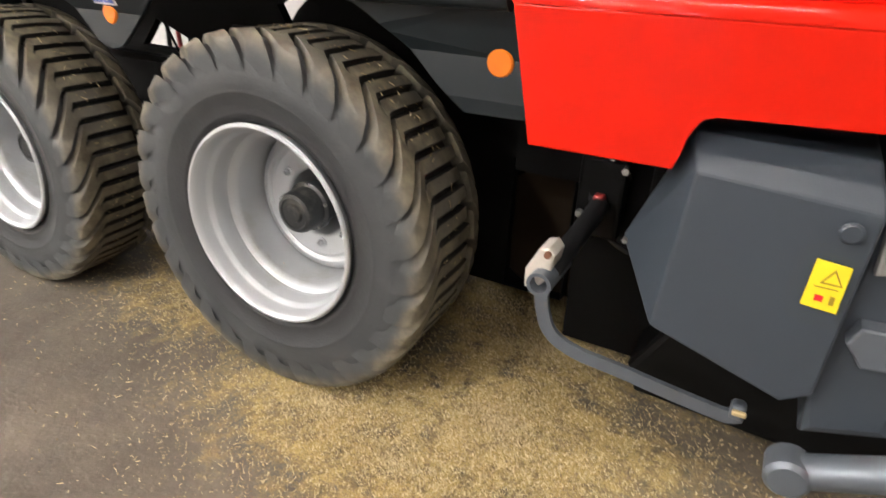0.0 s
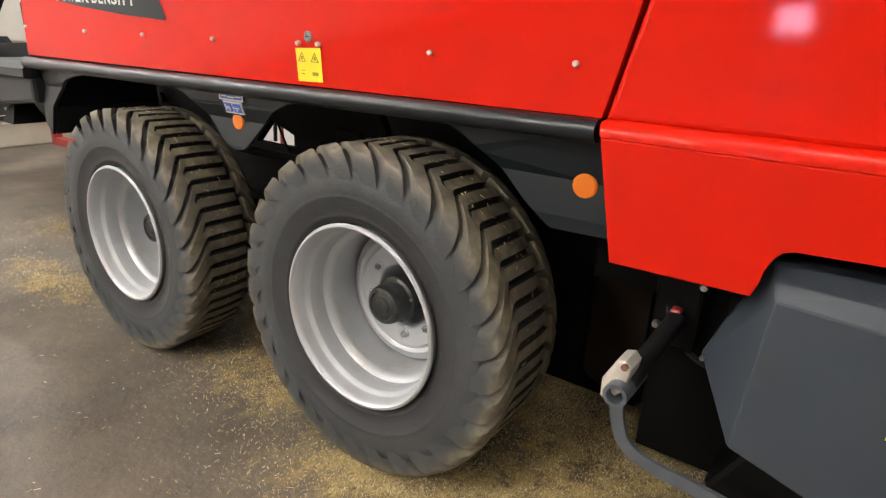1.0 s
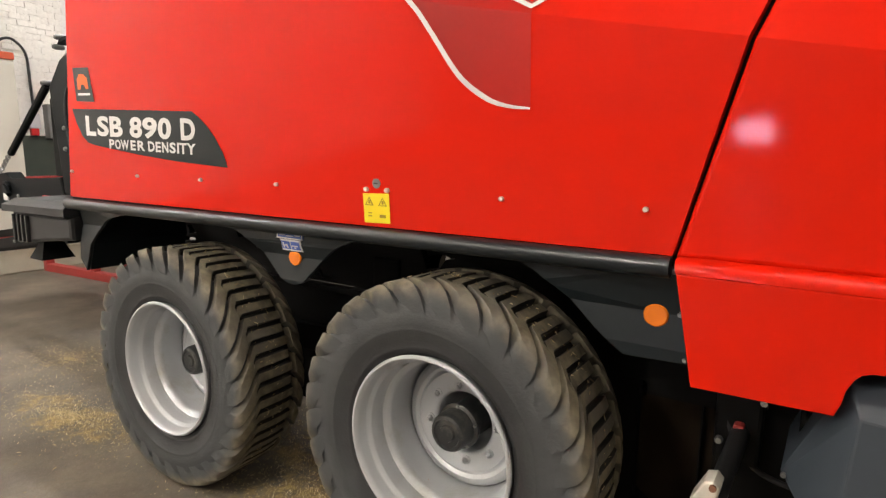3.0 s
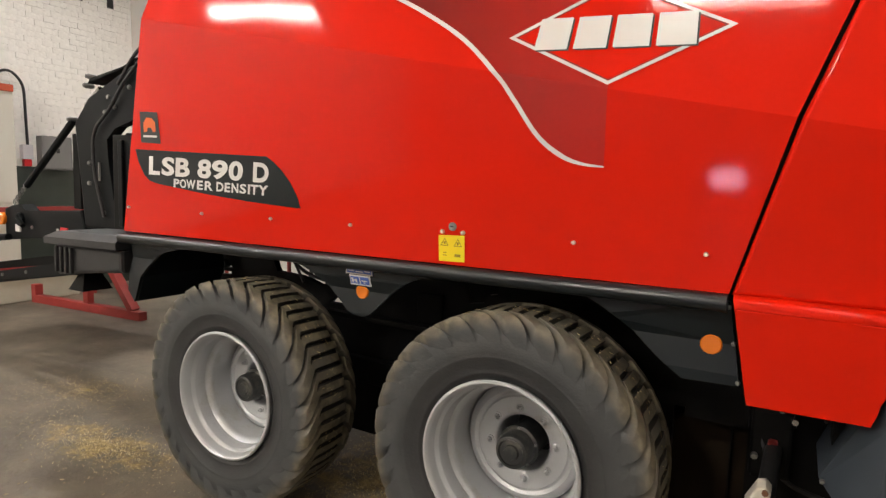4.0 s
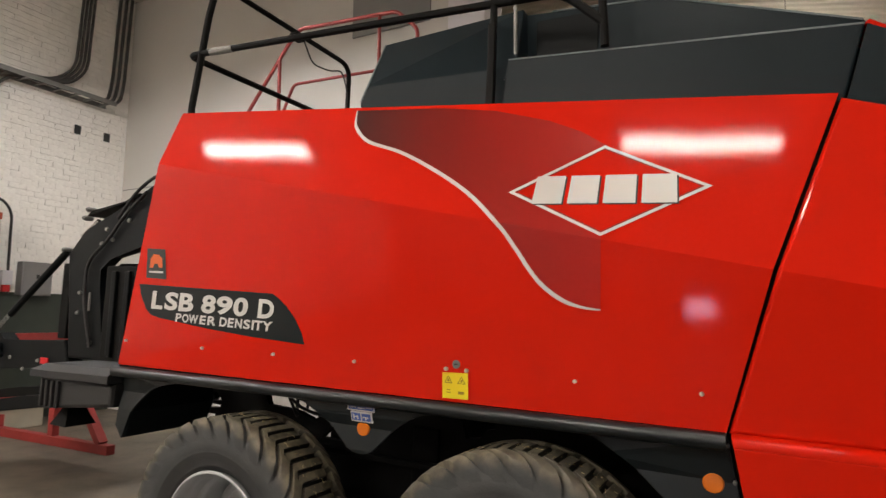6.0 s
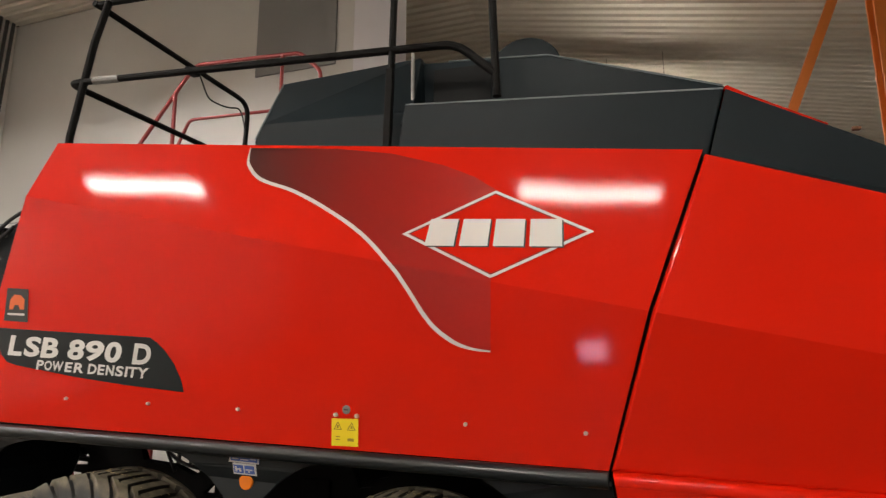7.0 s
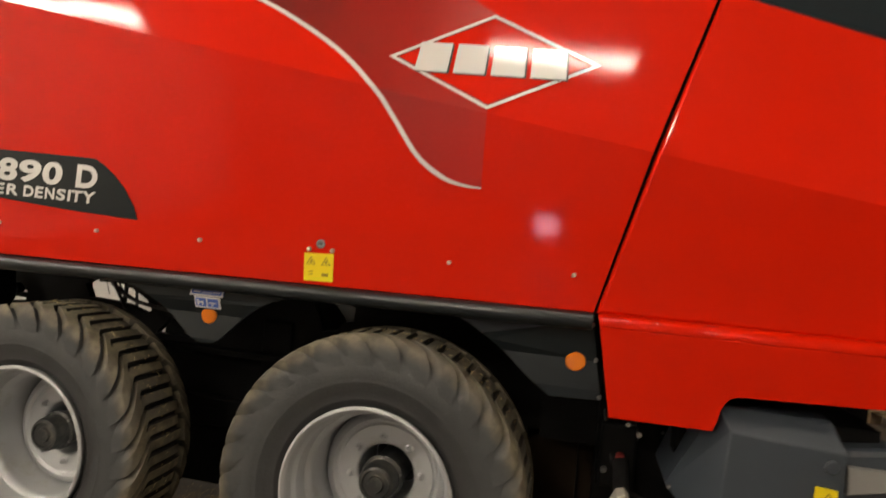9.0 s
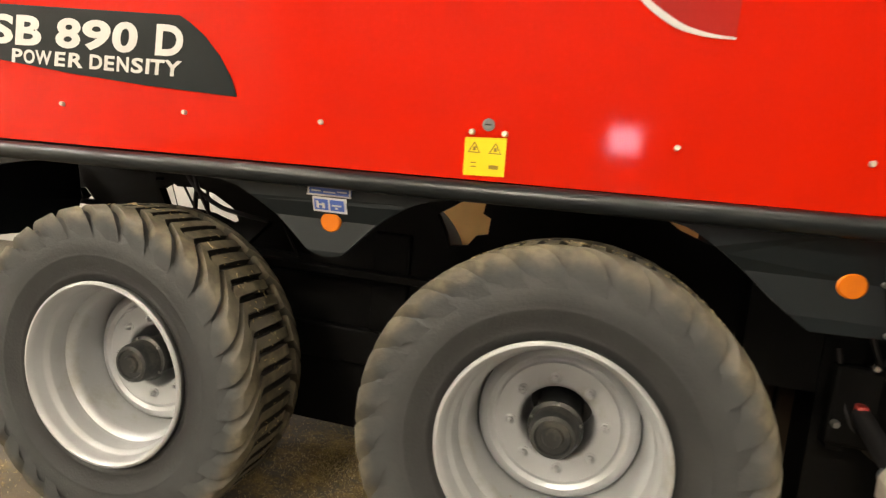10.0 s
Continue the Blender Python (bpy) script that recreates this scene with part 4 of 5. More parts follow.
part("far_panel", boxes((-2.2, 1.6, 2.24, 2.3, 1.2, 2.4)), RED, baler)


def holed_plate(outline, holes, y0, y1):
    """A plate in the plane of x and z with openings of any outline cut through it."""
    bm = bmesh.new()
    edges = []
    for loop in (outline, *holes):
        ring = [bm.verts.new((x, y0, z)) for x, z in loop]
        edges += [bm.edges.new((ring[i], ring[i - 1])) for i in range(len(ring))]
    bmesh.ops.triangle_fill(bm, use_beauty=True, use_dissolve=False, edges=edges)
    grown = bmesh.ops.extrude_face_region(bm, geom=bm.faces[:])
    for v in grown["geom"]:
        if isinstance(v, bmesh.types.BMVert):
            v.co.y = y1
    bmesh.ops.recalc_face_normals(bm, faces=bm.faces[:])
    return bm


FRAME_OUTLINE = [(-2.2, 0.14), (0.66, 0.14), (0.66, 1.25), (-2.6, 1.25), (-2.6, 0.85), (-2.2, 0.85)]
FRAME_HOLES = [
    [(-1.805, 1.016), (-1.744, 1.05), (-1.715, 1.033), (-1.6, 1.037), (-1.535, 1.02), (-1.44, 0.97), (-1.41, 0.92), (-1.45, 0.905), (-1.55, 0.935), (-1.6, 0.942), (-1.774, 0.95)],
    [(-1.832, 1.097), (-1.749, 1.112), (-1.757, 1.094), (-1.826, 1.076)],
    [(-1.828, 1.064), (-1.785, 1.068), (-1.785, 1.051), (-1.825, 1.05)],
    [(-2.24, 0.978), (-2.199, 0.985), (-2.148, 0.93), (-2.224, 0.93), (-2.208, 0.944)],
    [(-2.268, 0.91), (-2.16, 0.908), (-2.165, 0.892), (-2.281, 0.882)],
    [(-1.28, 0.745), (-1.28, 0.785), (-0.94, 0.785), (-0.94, 0.745)],
    [(-1.38, 0.817), (-1.262, 0.935), (-1.08, 0.872), (-1.08, 0.815)],
    [(-0.564, 1.04), (-0.443, 1.117), (-0.378, 1.122), (-0.39, 1.06), (-0.36, 1.045), (-0.365, 0.985), (-0.41, 0.975), (-0.427, 0.952), (-0.44, 0.934), (-0.511, 0.923), (-0.53, 0.98)],
    [(-0.65, 1.06), (-0.609, 1.082), (-0.52, 1.13), (-0.62, 1.13)],
    [(0.218, 1.122), (0.24, 1.16), (0.44, 1.16), (0.44, 1.02), (0.421, 1.034), (0.371, 1.043), (0.287, 1.075)],
    [(0.44, 0.145), (0.44, 0.63), (0.655, 0.63), (0.655, 0.145)],
]
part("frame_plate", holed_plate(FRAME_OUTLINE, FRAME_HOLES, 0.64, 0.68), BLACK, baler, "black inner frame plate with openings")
# Added block that closes the opening before it from one side.
part("sight_block", boxes((-1.74, -1.3, 1.18, 1.26, 0.62, 1.1), bevel=0.01), BLACK, baler, "black block added behind the frame opening")
# Added drum, dark brown in place of the dim ground behind the opening.
part("opening_filler", lathe(bmesh.new(), [(0.001, 0.69), (0.24, 0.69), (0.25, 0.7), (0.25, 1.8), (0.24, 1.81), (0.001, 1.81)], 32, 0.6, 0.37), FILLER, baler, "dark brown drum added behind the opening by the wheel", smooth=True)
part("strap", tube(bmesh.new(), [(-1.19, 0.62, 0.93), (-1.12, 0.62, 0.81)], 0.006, 6, 0), BLACK, baler)
hoses = bmesh.new()
tube(hoses, [(-1.6, 0.5, 1.2), (-1.52, 0.48, 1.06), (-1.4, 0.5, 0.98), (-1.2, 0.52, 0.95)], 0.009, 8)
tube(hoses, [(-1.53, 0.5, 1.2), (-1.5, 0.47, 1.08), (-1.44, 0.5, 0.94)], 0.008, 8)
part("hoses", hoses, PLASTIC, baler, "black hydraulic hoses", smooth=True)
part("drop_pipe", tube(bmesh.new(), [(-2.26, 1.5, 1.1), (-2.29, 1.5, 0.96), (-2.31, 1.5, 0.6)], 0.014, 8, 0), PLASTIC, baler, "black pipe under the chamber", smooth=True)
for pts, rad in (([(-2.44, 1.5, 1.05), (-2.39, 1.5, 0.98), (-2.3, 1.5, 0.84)], 0.007), ([(-2.48, 1.5, 1.02), (-2.46, 1.5, 0.96), (-2.42, 1.5, 0.84)], 0.003), ([(-2.3, 1.5, 0.9), (-2.2, 1.5, 0.91)], 0.011), ([(-2.216, 1.5, 0.96), (-2.215, 1.5, 0.9), (-2.2, 1.5, 0.75)], 0.01)):
    part("cable", tube(bmesh.new(), pts, rad, 6, 0), PLASTIC, baler, "black cable under the chamber", smooth=True)
part("frame_bar", boxes((-1.4, -0.2, 0.5, 0.55, 0.785, 0.812), bevel=0.003), BLACK, baler)
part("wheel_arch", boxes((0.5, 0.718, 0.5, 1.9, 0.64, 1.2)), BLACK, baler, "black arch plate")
# Frame carried down to z 0.1, its black covering floor in shade.
part("pickup_frame", boxes((0.72, 1.63, 0.5, 2.2, 0.1, 1.2), (1.1, 1.5, 0.1, 0.498, 0.5, 0.93)), BLACK, baler, "black pickup frame, carried down over the shaded floor")
# Added block, black where the floor by the guard is shaded.
part("shade_pan", prism(bmesh.new(), [(0.97, 0.2), (1.0, 0.12), (1.62, 0.09), (1.62, 0.44), (1.1, 0.44)], 0.3, 0.499, bevel=0.02), BLACK, baler, "black block low under the pickup, in place of shaded floor")

# ---- top cover ----
top = part("top_cover", prism(bmesh.new(), [(-0.215, 2.632), (1.072, 2.553), (1.006, 2.28), (-0.25, 2.35)], 0.3, 0.34, bevel=0.008), COVER, baler, "dark grey side band of the top cover")
REAR = [(-0.95, 0.31, 2.4), (-1.0, 0.31, 2.53), (-0.975, 0.31, 2.58), (-0.957, 0.31, 2.617), (-1.007, 0.52, 2.924), (-0.23, 0.52, 2.966), (-0.2, 0.36, 2.62), (-0.2, 0.36, 2.36)]
rear = bmesh.new()
near = [rear.verts.new(p) for p in REAR]
far = [rear.verts.new((x, 1.9, z)) for x, y, z in REAR]
rear.faces.new((near[0], near[1], near[2], near[3], near[6], near[7]))
rear.faces.new((near[3], near[4], near[5], near[6]))
rear.faces.new(far[::-1])
for i in range(8):
    j = (i + 1) % 8
    rear.faces.new((near[i], far[i], far[j], near[j]))
bmesh.ops.recalc_face_normals(rear, faces=rear.faces)
bmesh.ops.bevel(rear, geom=rear.edges[:], offset=0.007, segments=2, affect="EDGES", profile=0.5)
part("rear_cover", rear, COVER, baler, "dark grey rear hood with a slanted end")
hood = loft([[(-0.43, 0.52, 2.5), (-0.43, 0.55, 2.966), (0.38, 0.55, 2.912), (1.11, 0.55, 2.672), (1.08, 0.52, 2.4)], [(-0.43, 1.9, 2.5), (-0.43, 1.85, 2.966), (0.38, 1.85, 2.912), (1.11, 1.85, 2.672), (1.08, 1.9, 2.4)]])
bmesh.ops.recalc_face_normals(hood, faces=hood.faces)
bmesh.ops.bevel(hood, geom=hood.edges[:], offset=0.014, segments=3, affect="EDGES", profile=0.5)
part("hood", hood, COVER, baler, "dark grey sloping hood", smooth=True)
part("hood_recess", boxes((-0.17, 0.12, 0.535, 0.548, 2.6, 2.9), bevel=0.004), DARKER, baler, "dark recess in the hood")
part("hood_dome", lathe(bmesh.new(), [(0.001, 0.9), (0.19, 0.9), (0.195, 0.905), (0.195, 1.25)], 36, 0.2, 3.015), COVER, baler, "round dark cover on the hood", smooth=True)
part("cover_deck", boxes((-0.25, 1.08, 0.34, 0.55, 2.56, 2.57)), COVER, baler)
part("cover_post", boxes((-0.302, -0.266, 0.27, 0.298, 2.36, 2.8), bevel=0.006), BLACK, baler, "black bracket post")
# Thin bright tubes in place of the lamps' highlights on rounded edges.
part("edge_highlight", tube(bmesh.new(), [(-0.21, 0.303, 2.629), (1.07, 0.303, 2.551)], 0.0045, 8, 0), EDGE_LIGHT, top, "bright strip painted as the edge's highlight")
part("edge_highlight", tube(bmesh.new(), [(-0.1, 0.552, 2.944), (0.38, 0.552, 2.91), (1.1, 0.552, 2.672)], 0.0045, 8, 0), EDGE_LIGHT, baler, "bright strip painted as the edge's highlight")
part("edge_highlight", tube(bmesh.new(), [(-0.995, 0.31, 2.54), (-0.957, 0.309, 2.617), (-1.005, 0.519, 2.922)], 0.004, 8, 0), EDGE_LIGHT, baler, "bright strip painted as the edge's highlight")
part("cover_rod", tube(bmesh.new(), [(-0.213, 0.4, 2.55), (-0.226, 0.4, 2.93)], 0.009, 8, 0), DULL, baler, "grey steel rod")
part("front_cover", loft([[(1.078, 0.3, 2.548), (1.014, 0.28, 2.29), (1.88, 0.24, 1.98), (1.9, 0.3, 2.03), (1.81, 0.3, 2.15)], [(1.078, 0.34, 2.548), (1.014, 0.34, 2.29), (1.88, 0.34, 1.98), (1.9, 0.34, 2.03), (1.81, 0.34, 2.15)]]), COVER, baler, "dark grey sloping front cover")
part("front_hood", loft([[(1.075, 0.345, 2.56), (1.09, 0.345, 2.582), (1.82, 0.345, 2.1), (1.8, 0.345, 2.08)], [(1.075, 1.95, 2.585), (1.09, 1.95, 2.6), (1.82, 1.95, 2.1), (1.8, 1.95, 2.08)]]), RED, baler, "red sloping front hood")
part("front_edge", tube(bmesh.new(), [(1.076, 0.32, 2.558), (1.4, 0.32, 2.378)], 0.01, 8, 0), RED, baler)
# Painted highlight along the front cover's top.
part("edge_highlight", tube(bmesh.new(), [(1.6, 0.303, 2.266), (1.808, 0.303, 2.153)], 0.005, 8, 0), EDGE_LIGHT, baler, "bright strip painted as the edge's highlight")
part("front_shell", boxes((1.0, 1.85, 0.36, 1.9, 1.3, 2.12)), BLACK, baler)
part("cover_clip", boxes((1.48, 1.508, 0.335, 0.355, 2.362, 2.374), bevel=0.003), RUST, baler)

# ---- platform railing ----
ry = 0.3
part("railing_post", tube(bmesh.new(), [(-2.2, ry, 2.3), (-2.205, ry, 2.66), (-2.12, ry, 3.2), (-2.05, ry, 3.45)], 0.02, 10, 0), BLACK, baler, "black leaning railing post", smooth=True)
part("mid_rail", tube(bmesh.new(), [(0.202, ry, 2.72), (0.02, ry, 2.885), (-2.27, ry, 2.985), (-2.23, 1.7, 2.985), (-2.23, 1.75, 2.5)], 0.0185, 10, 0.07), BLACK, baler, "black tubular middle rail", smooth=True)
part("top_rail", tube(bmesh.new(), [(-2.16, ry, 3.46), (-2.14, 1.69, 3.43), (-2.14, 1.69, 2.5)], 0.0185, 10, 0.12), BLACK, baler, "black tubular top rail", smooth=True)
part("top_rail", tube(bmesh.new(), [(-2.14, ry + 0.02, 3.46), (0.16, ry, 3.36), (0.205, ry, 2.62)], 0.0175, 10, 0.08), BLACK, baler, "black tubular top rail", smooth=True)
part("railing_post", tube(bmesh.new(), [(-0.285, ry, 2.5), (-0.29, ry, 3.38)], 0.0165, 10, 0), BLACK, baler, "black railing post", smooth=True)
part("rail_tape", tube(bmesh.new(), [(-1.9, ry, 2.969), (-2.08, ry, 2.977)], 0.021, 10, 0), DULL, baler, "worn tape on the rail", smooth=True)
part("rail_lock", boxes((-2.17, -2.1, 1.02, 1.12, 3.38, 3.43), bevel=0.015), BLACK, baler)
part("rail_wire", tube(bmesh.new(), [(-2.14, 1.15, 3.41), (-2.14, 1.25, 3.28), (-2.14, 1.45, 3.3), (-2.14, 1.6, 3.36), (-2.13, 1.67, 3.2), (-2.13, 1.66, 2.7)], 0.006, 6), PLASTIC, baler, smooth=True)
part("platform", boxes((-2.2, -0.95, 0.35, 1.95, 2.28, 2.33)), BLACK, baler)

# ---- rear end ----
ay = 0.8
ARM = [(-4.02, 1.05), (-4.13, 1.86), (-3.936, 2.05), (-3.612, 2.16), (-3.2, 2.35), (-2.2, 2.6), (-2.2, 2.2), (-3.25, 1.9), (-3.6, 1.83), (-3.72, 1.74), (-3.686, 1.58), (-3.6, 1.15), (-3.59, 1.05)]
arm = part("rear_arm", prism(bmesh.new(), ARM, ay, ay + 0.1, bevel=0.02), DARKER, baler, "dark grey curved rear frame arm")
part("rear_arm", prism(bmesh.new(), ARM, ay + 0.9, ay + 1.0, bevel=0.02), DARKER, baler, "dark grey curved rear frame arm")
for x, z in ((-3.922, 1.553), (-3.93, 1.4), (-3.742, 1.18), (-3.578, 1.96), (-3.703, 1.931), (-3.657, 2.042), (-3.4, 2.1), (-3.3, 2.25)):
    part("arm_bolt", disc(bmesh.new(), x, ay, z, 0.017, 0.018, 8), DULL, arm)
part("arm_tag", boxes((-3.8, -3.785, ay - 0.012, ay - 0.001, 1.42, 1.56)), GREYMETAL, arm, "worn grey strip")
part("arm_top", prism(bmesh.new(), [(-3.9, 2.15), (-3.86, 2.19), (-3.45, 2.24), (-3.3, 2.3), (-3.3, 2.26)], ay - 0.02, ay + 0.95, bevel=0.006), BLACK, baler, "thin black plate over the arm")
for x, z in ((-3.885, 2.2), (-3.92, 2.135), (-4.15, 1.888)):
    part("pivot_knob", lathe(bmesh.new(), [(0.001, ay - 0.04), (0.014, ay - 0.038), (0.02, ay - 0.02), (0.02, ay + 0.03), (0.014, ay + 0.04)], 12, x, z), DULL, baler, smooth=True)
part("back_plate", boxes((-4.345, -4.24, ay + 0.1, ay + 0.14, 1.18, 1.79), bevel=0.006), BLACK, baler, "narrow black plate beside the arm")
part("rear_hose", tube(bmesh.new(), [(-3.2, ay - 0.03, 2.3), (-3.45, ay - 0.03, 2.12), (-3.6, ay - 0.03, 1.95), (-3.83, ay - 0.03, 1.8), (-3.83, ay - 0.03, 1.5), (-3.72, ay - 0.02, 1.15)], 0.012, 8, 0.12), PLASTIC, baler, "black hydraulic hose", smooth=True)
part("rear_hose", tube(bmesh.new(), [(-2.6, ay - 0.03, 2.46), (-3.1, ay - 0.03, 2.42), (-3.3, ay - 0.03, 2.32), (-3.5, ay - 0.03, 2.12)], 0.012, 8, 0.12), PLASTIC, baler, "black hydraulic hose", smooth=True)
part("ram", tube(bmesh.new(), [(-4.04, ay + 0.05, 2.0), (-3.85, ay + 0.05, 2.12)], 0.018, 10, 0), STEEL, baler, "bright ram rod", smooth=True)
part("chamber_end", boxes((-3.66, -2.2, ay + 0.12, ay + 0.88, 1.0, 1.79), (-3.55, -2.25, ay - 0.05, ay + 0.1, 1.05, 1.76), bevel=0.01), BLACK, baler, "black bale chamber end")
for x in (-3.45, -3.3, -3.12, -2.95):
    part("chamber_rib", boxes((x, x + 0.05, ay - 0.075, ay - 0.052, 1.1, 1.72), bevel=0.006), DARKER, baler, "dark upright rib of the chamber")
beam = part("cross_beam", prism(bmesh.new(), [(-5.26, 0.9), (-5.264, 1.136), (-5.14, 1.175), (-5.01, 1.19), (-4.9, 1.124), (-4.07, 1.185), (-4.0, 1.0), (-4.433, 0.94), (-5.21, 0.864)], ay, ay + 0.12, bevel=0.015), DARKER, baler, "black-grey rear beam with a plate end")
part("end_plate", lathe(bmesh.new(), [(0.06, ay + 0.01), (0.06, ay - 0.02), (0.05, ay - 0.03), (0.001, ay - 0.03)], 14, -4.98, 1.06), DARKER, beam)
part("beam_lever", tube(bmesh.new(), [(-4.98, ay - 0.03, 1.08), (-4.85, ay - 0.05, 1.01)], 0.02, 8, 0), DARKER, beam, smooth=True)
part("plate_sticker", boxes((-5.06, -4.98, ay - 0.012, ay - 0.002, 0.95, 1.01)), WHITE, beam, "small white sticker")
for x, z in ((-4.8, 1.0), (-4.6, 0.92), (-4.4, 1.0), (-5.18, 0.9), (-5.0, 1.04)):
    part("beam_bolt", disc(bmesh.new(), x, ay, z, 0.016, 0.012, 8), DULL, beam)
part("beam_mark", boxes((-4.35, -4.25, ay - 0.012, ay - 0.002, 0.98, 1.03)), DOT, beam, "small red reflector")
part("lamp_arm", tube(bmesh.new(), [(-5.1, ay - 0.05, 0.9), (-5.5, ay - 0.05, 0.86)], 0.03, 10, 0), DARKER, baler, smooth=True)
part("rear_reflector", lathe(bmesh.new(), [(0.055, ay - 0.005), (0.055, ay - 0.03), (0.045, ay - 0.04), (0.001, ay - 0.042)], 18, -5.27, 1.05), ORANGE, baler, "round orange marker light", smooth=True)
part("rear_marker", lathe(bmesh.new(), [(0.06, ay - 0.04), (0.06, ay - 0.06), (0.001, ay - 0.065)], 18, -5.58, 0.86), DOT, baler, "red marker light", smooth=True)
part("chute", prism(bmesh.new(), [(-6.5, 0.325), (-6.5, 0.378), (-4.42, 0.727), (-3.9, 0.78), (-3.9, 0.69), (-4.36, 0.641)], ay - 0.06, ay + 0.02, bevel=0.01), DARKER, baler, "black-grey bale chute side")
part("chute_slide", prism(bmesh.new(), [(-6.6, 0.42), (-6.6, 0.47), (-6.5, 0.485), (-4.8, 0.745), (-4.55, 0.77), (-4.55, 0.7)], ay + 0.12, ay + 0.2, bevel=0.008), BLACK, baler, "black chute slide bar")
part("chute", prism(bmesh.new(), [(-6.35, 0.32), (-6.3, 0.42), (-4.25, 0.745), (-4.2, 0.66)], ay + 0.9, ay + 0.98, bevel=0.01), DARKER, baler, "black-grey bale chute side")
part("chute_floor", prism(bmesh.new(), [(-6.0, 0.4), (-4.4, 0.65), (-4.4, 0.62), (-6.0, 0.36)], ay + 0.21, ay + 0.89), BLACK, baler)
for x in (-6.1, -5.6, -5.2, -4.8):
    z = 0.385 + (x + 6.3) * 0.159
    part("chute_bolt", disc(bmesh.new(), x, ay - 0.06, z, 0.015, 0.012, 8), DULL, baler)
part("chute_strut", tube(bmesh.new(), [(-6.05, ay - 0.1, 0.42), (-5.3, ay - 0.1, 1.0)], 0.024, 10, 0), DARKER, baler, "dark chute strut", smooth=True)
part("chute_strut", tube(bmesh.new(), [(-4.863, ay, 1.351), (-4.138, ay, 1.877)], 0.028, 10, 0), DARKER, baler, "dark tubular chute strut", smooth=True)
for k in range(10):
    t = k / 9
    part("chain_link", lathe(bmesh.new(), [(0.02, -0.004), (0.02, 0.004), (0.012, 0.004), (0.012, -0.004)], 10, closed=True), DULL, baler, "steel chain link", m=pose(-5.06 + 0.2 * t, ay - 0.01, 1.2 + 0.15 * t, 0, 45, 90 * (k % 2)))
# tool box
tb = part("tool_box", prism(bmesh.new(), [(-2.93, 0.88), (-2.96, 1.06), (-2.3, 1.07), (-2.3, 0.95)], 0.02, 0.36, bevel=0.02), PLASTIC, baler, "weathered black plastic tool box")
part("lid", loft([[(-3.01, -0.01, 1.062), (-2.3, -0.01, 1.075), (-2.3, 0.39, 1.075), (-3.01, 0.39, 1.062)], [(-3.01, -0.01, 1.1), (-2.3, -0.01, 1.115), (-2.3, 0.39, 1.115), (-3.01, 0.39, 1.1)], [(-2.95, 0.04, 1.135), (-2.3, 0.04, 1.15), (-2.3, 0.34, 1.15), (-2.95, 0.34, 1.135)]]), PLASTIC, tb, "black lid with a sloped rim")
for k in range(4):
    part("rib", boxes((-2.92 + k * 0.05, -2.9 + k * 0.05, 0.0, 0.019, 0.9, 1.05), bevel=0.004), PLASTIC, tb)
part("tool_box_foot", loft([[(-2.84, 0.1, 0.89), (-2.79, 0.1, 0.89), (-2.79, 0.2, 0.89), (-2.84, 0.2, 0.89)], [(-2.89, 0.06, 0.79), (-2.74, 0.06, 0.79), (-2.74, 0.24, 0.79), (-2.89, 0.24, 0.79)]]), BLACK, baler)

# ---- pickup guard and linkage ----
SH = dict(a=(1.064, -0.035, 0.904), b=(1.372, -0.03, 0.883), c=(1.362, -0.03, 0.5), d=(1.312, -0.032, 0.467), e=(1.042, -0.035, 0.554), f=(1.043, 0.035, 0.96), g=(1.348, 0.035, 0.955), h=(0.925, 0.14, 0.665))


def shield():
    bm = bmesh.new()
    V = {k: bm.verts.new(v) for k, v in SH.items()}
    B = {k: bm.verts.new((v[0], 0.42, v[2] + (0.02 if k in "fg" else 0))) for k, v in SH.items() if k in "bcdefgh"}
    for f in ("aedcb", "abgf", "afhe"):
        bm.faces.new([V[k] for k in f])
    for p, q in zip("fgbcdeh", "gbcdehf"):
        if p + q in ("gb",):
            continue
        bm.faces.new((V[p], V[q], B[q], B[p]))
    bm.faces.new((V["g"], V["b"], B["b"], B["g"]))
    bmesh.ops.recalc_face_normals(bm, faces=bm.faces)
    bmesh.ops.bevel(bm, geom=[e for e in bm.edges if len(e.link_faces) == 2], offset=0.006, segments=2, affect="EDGES", profile=0.5)
    return bm


part("pickup_shield", shield(), GREYBOX, baler, "dark grey moulded pickup guard")
part("shield_side", prism(bmesh.new(), [(1.374, 0.88), (1.36, 0.5), (1.37, 0.36), (1.52, 0.41), (1.52, 0.9)], 0.03, 0.42, bevel=0.02), GREYBOX, baler, "dark grey guard side")
part("shield_bracket", prism(bmesh.new(), [(1.385, 0.62), (1.4, 0.66), (1.52, 0.67), (1.52, 0.59), (1.42, 0.575)], -0.01, 0.029, bevel=0.006), GREASE, baler, "worn steel bracket")
part("shield_brace", prism(bmesh.new(), [(1.385, 0.84), (1.52, 0.84), (1.52, 0.79), (1.39, 0.76)], 0.0, 0.029, bevel=0.006), GREYMETAL, baler)
part("gauge_arm", tube(bmesh.new(), [(1.37, -0.05, 0.325), (1.6, -0.05, 0.43)], 0.036, 14, 0), GREASE, baler, "grey round pickup arm", smooth=True)
part("arm_end", lathe(bmesh.new(), [(0.045, -0.02), (0.045, -0.08), (0.035, -0.09), (0.001, -0.09)], 18, 1.365, 0.325), GREASE, baler, smooth=True)
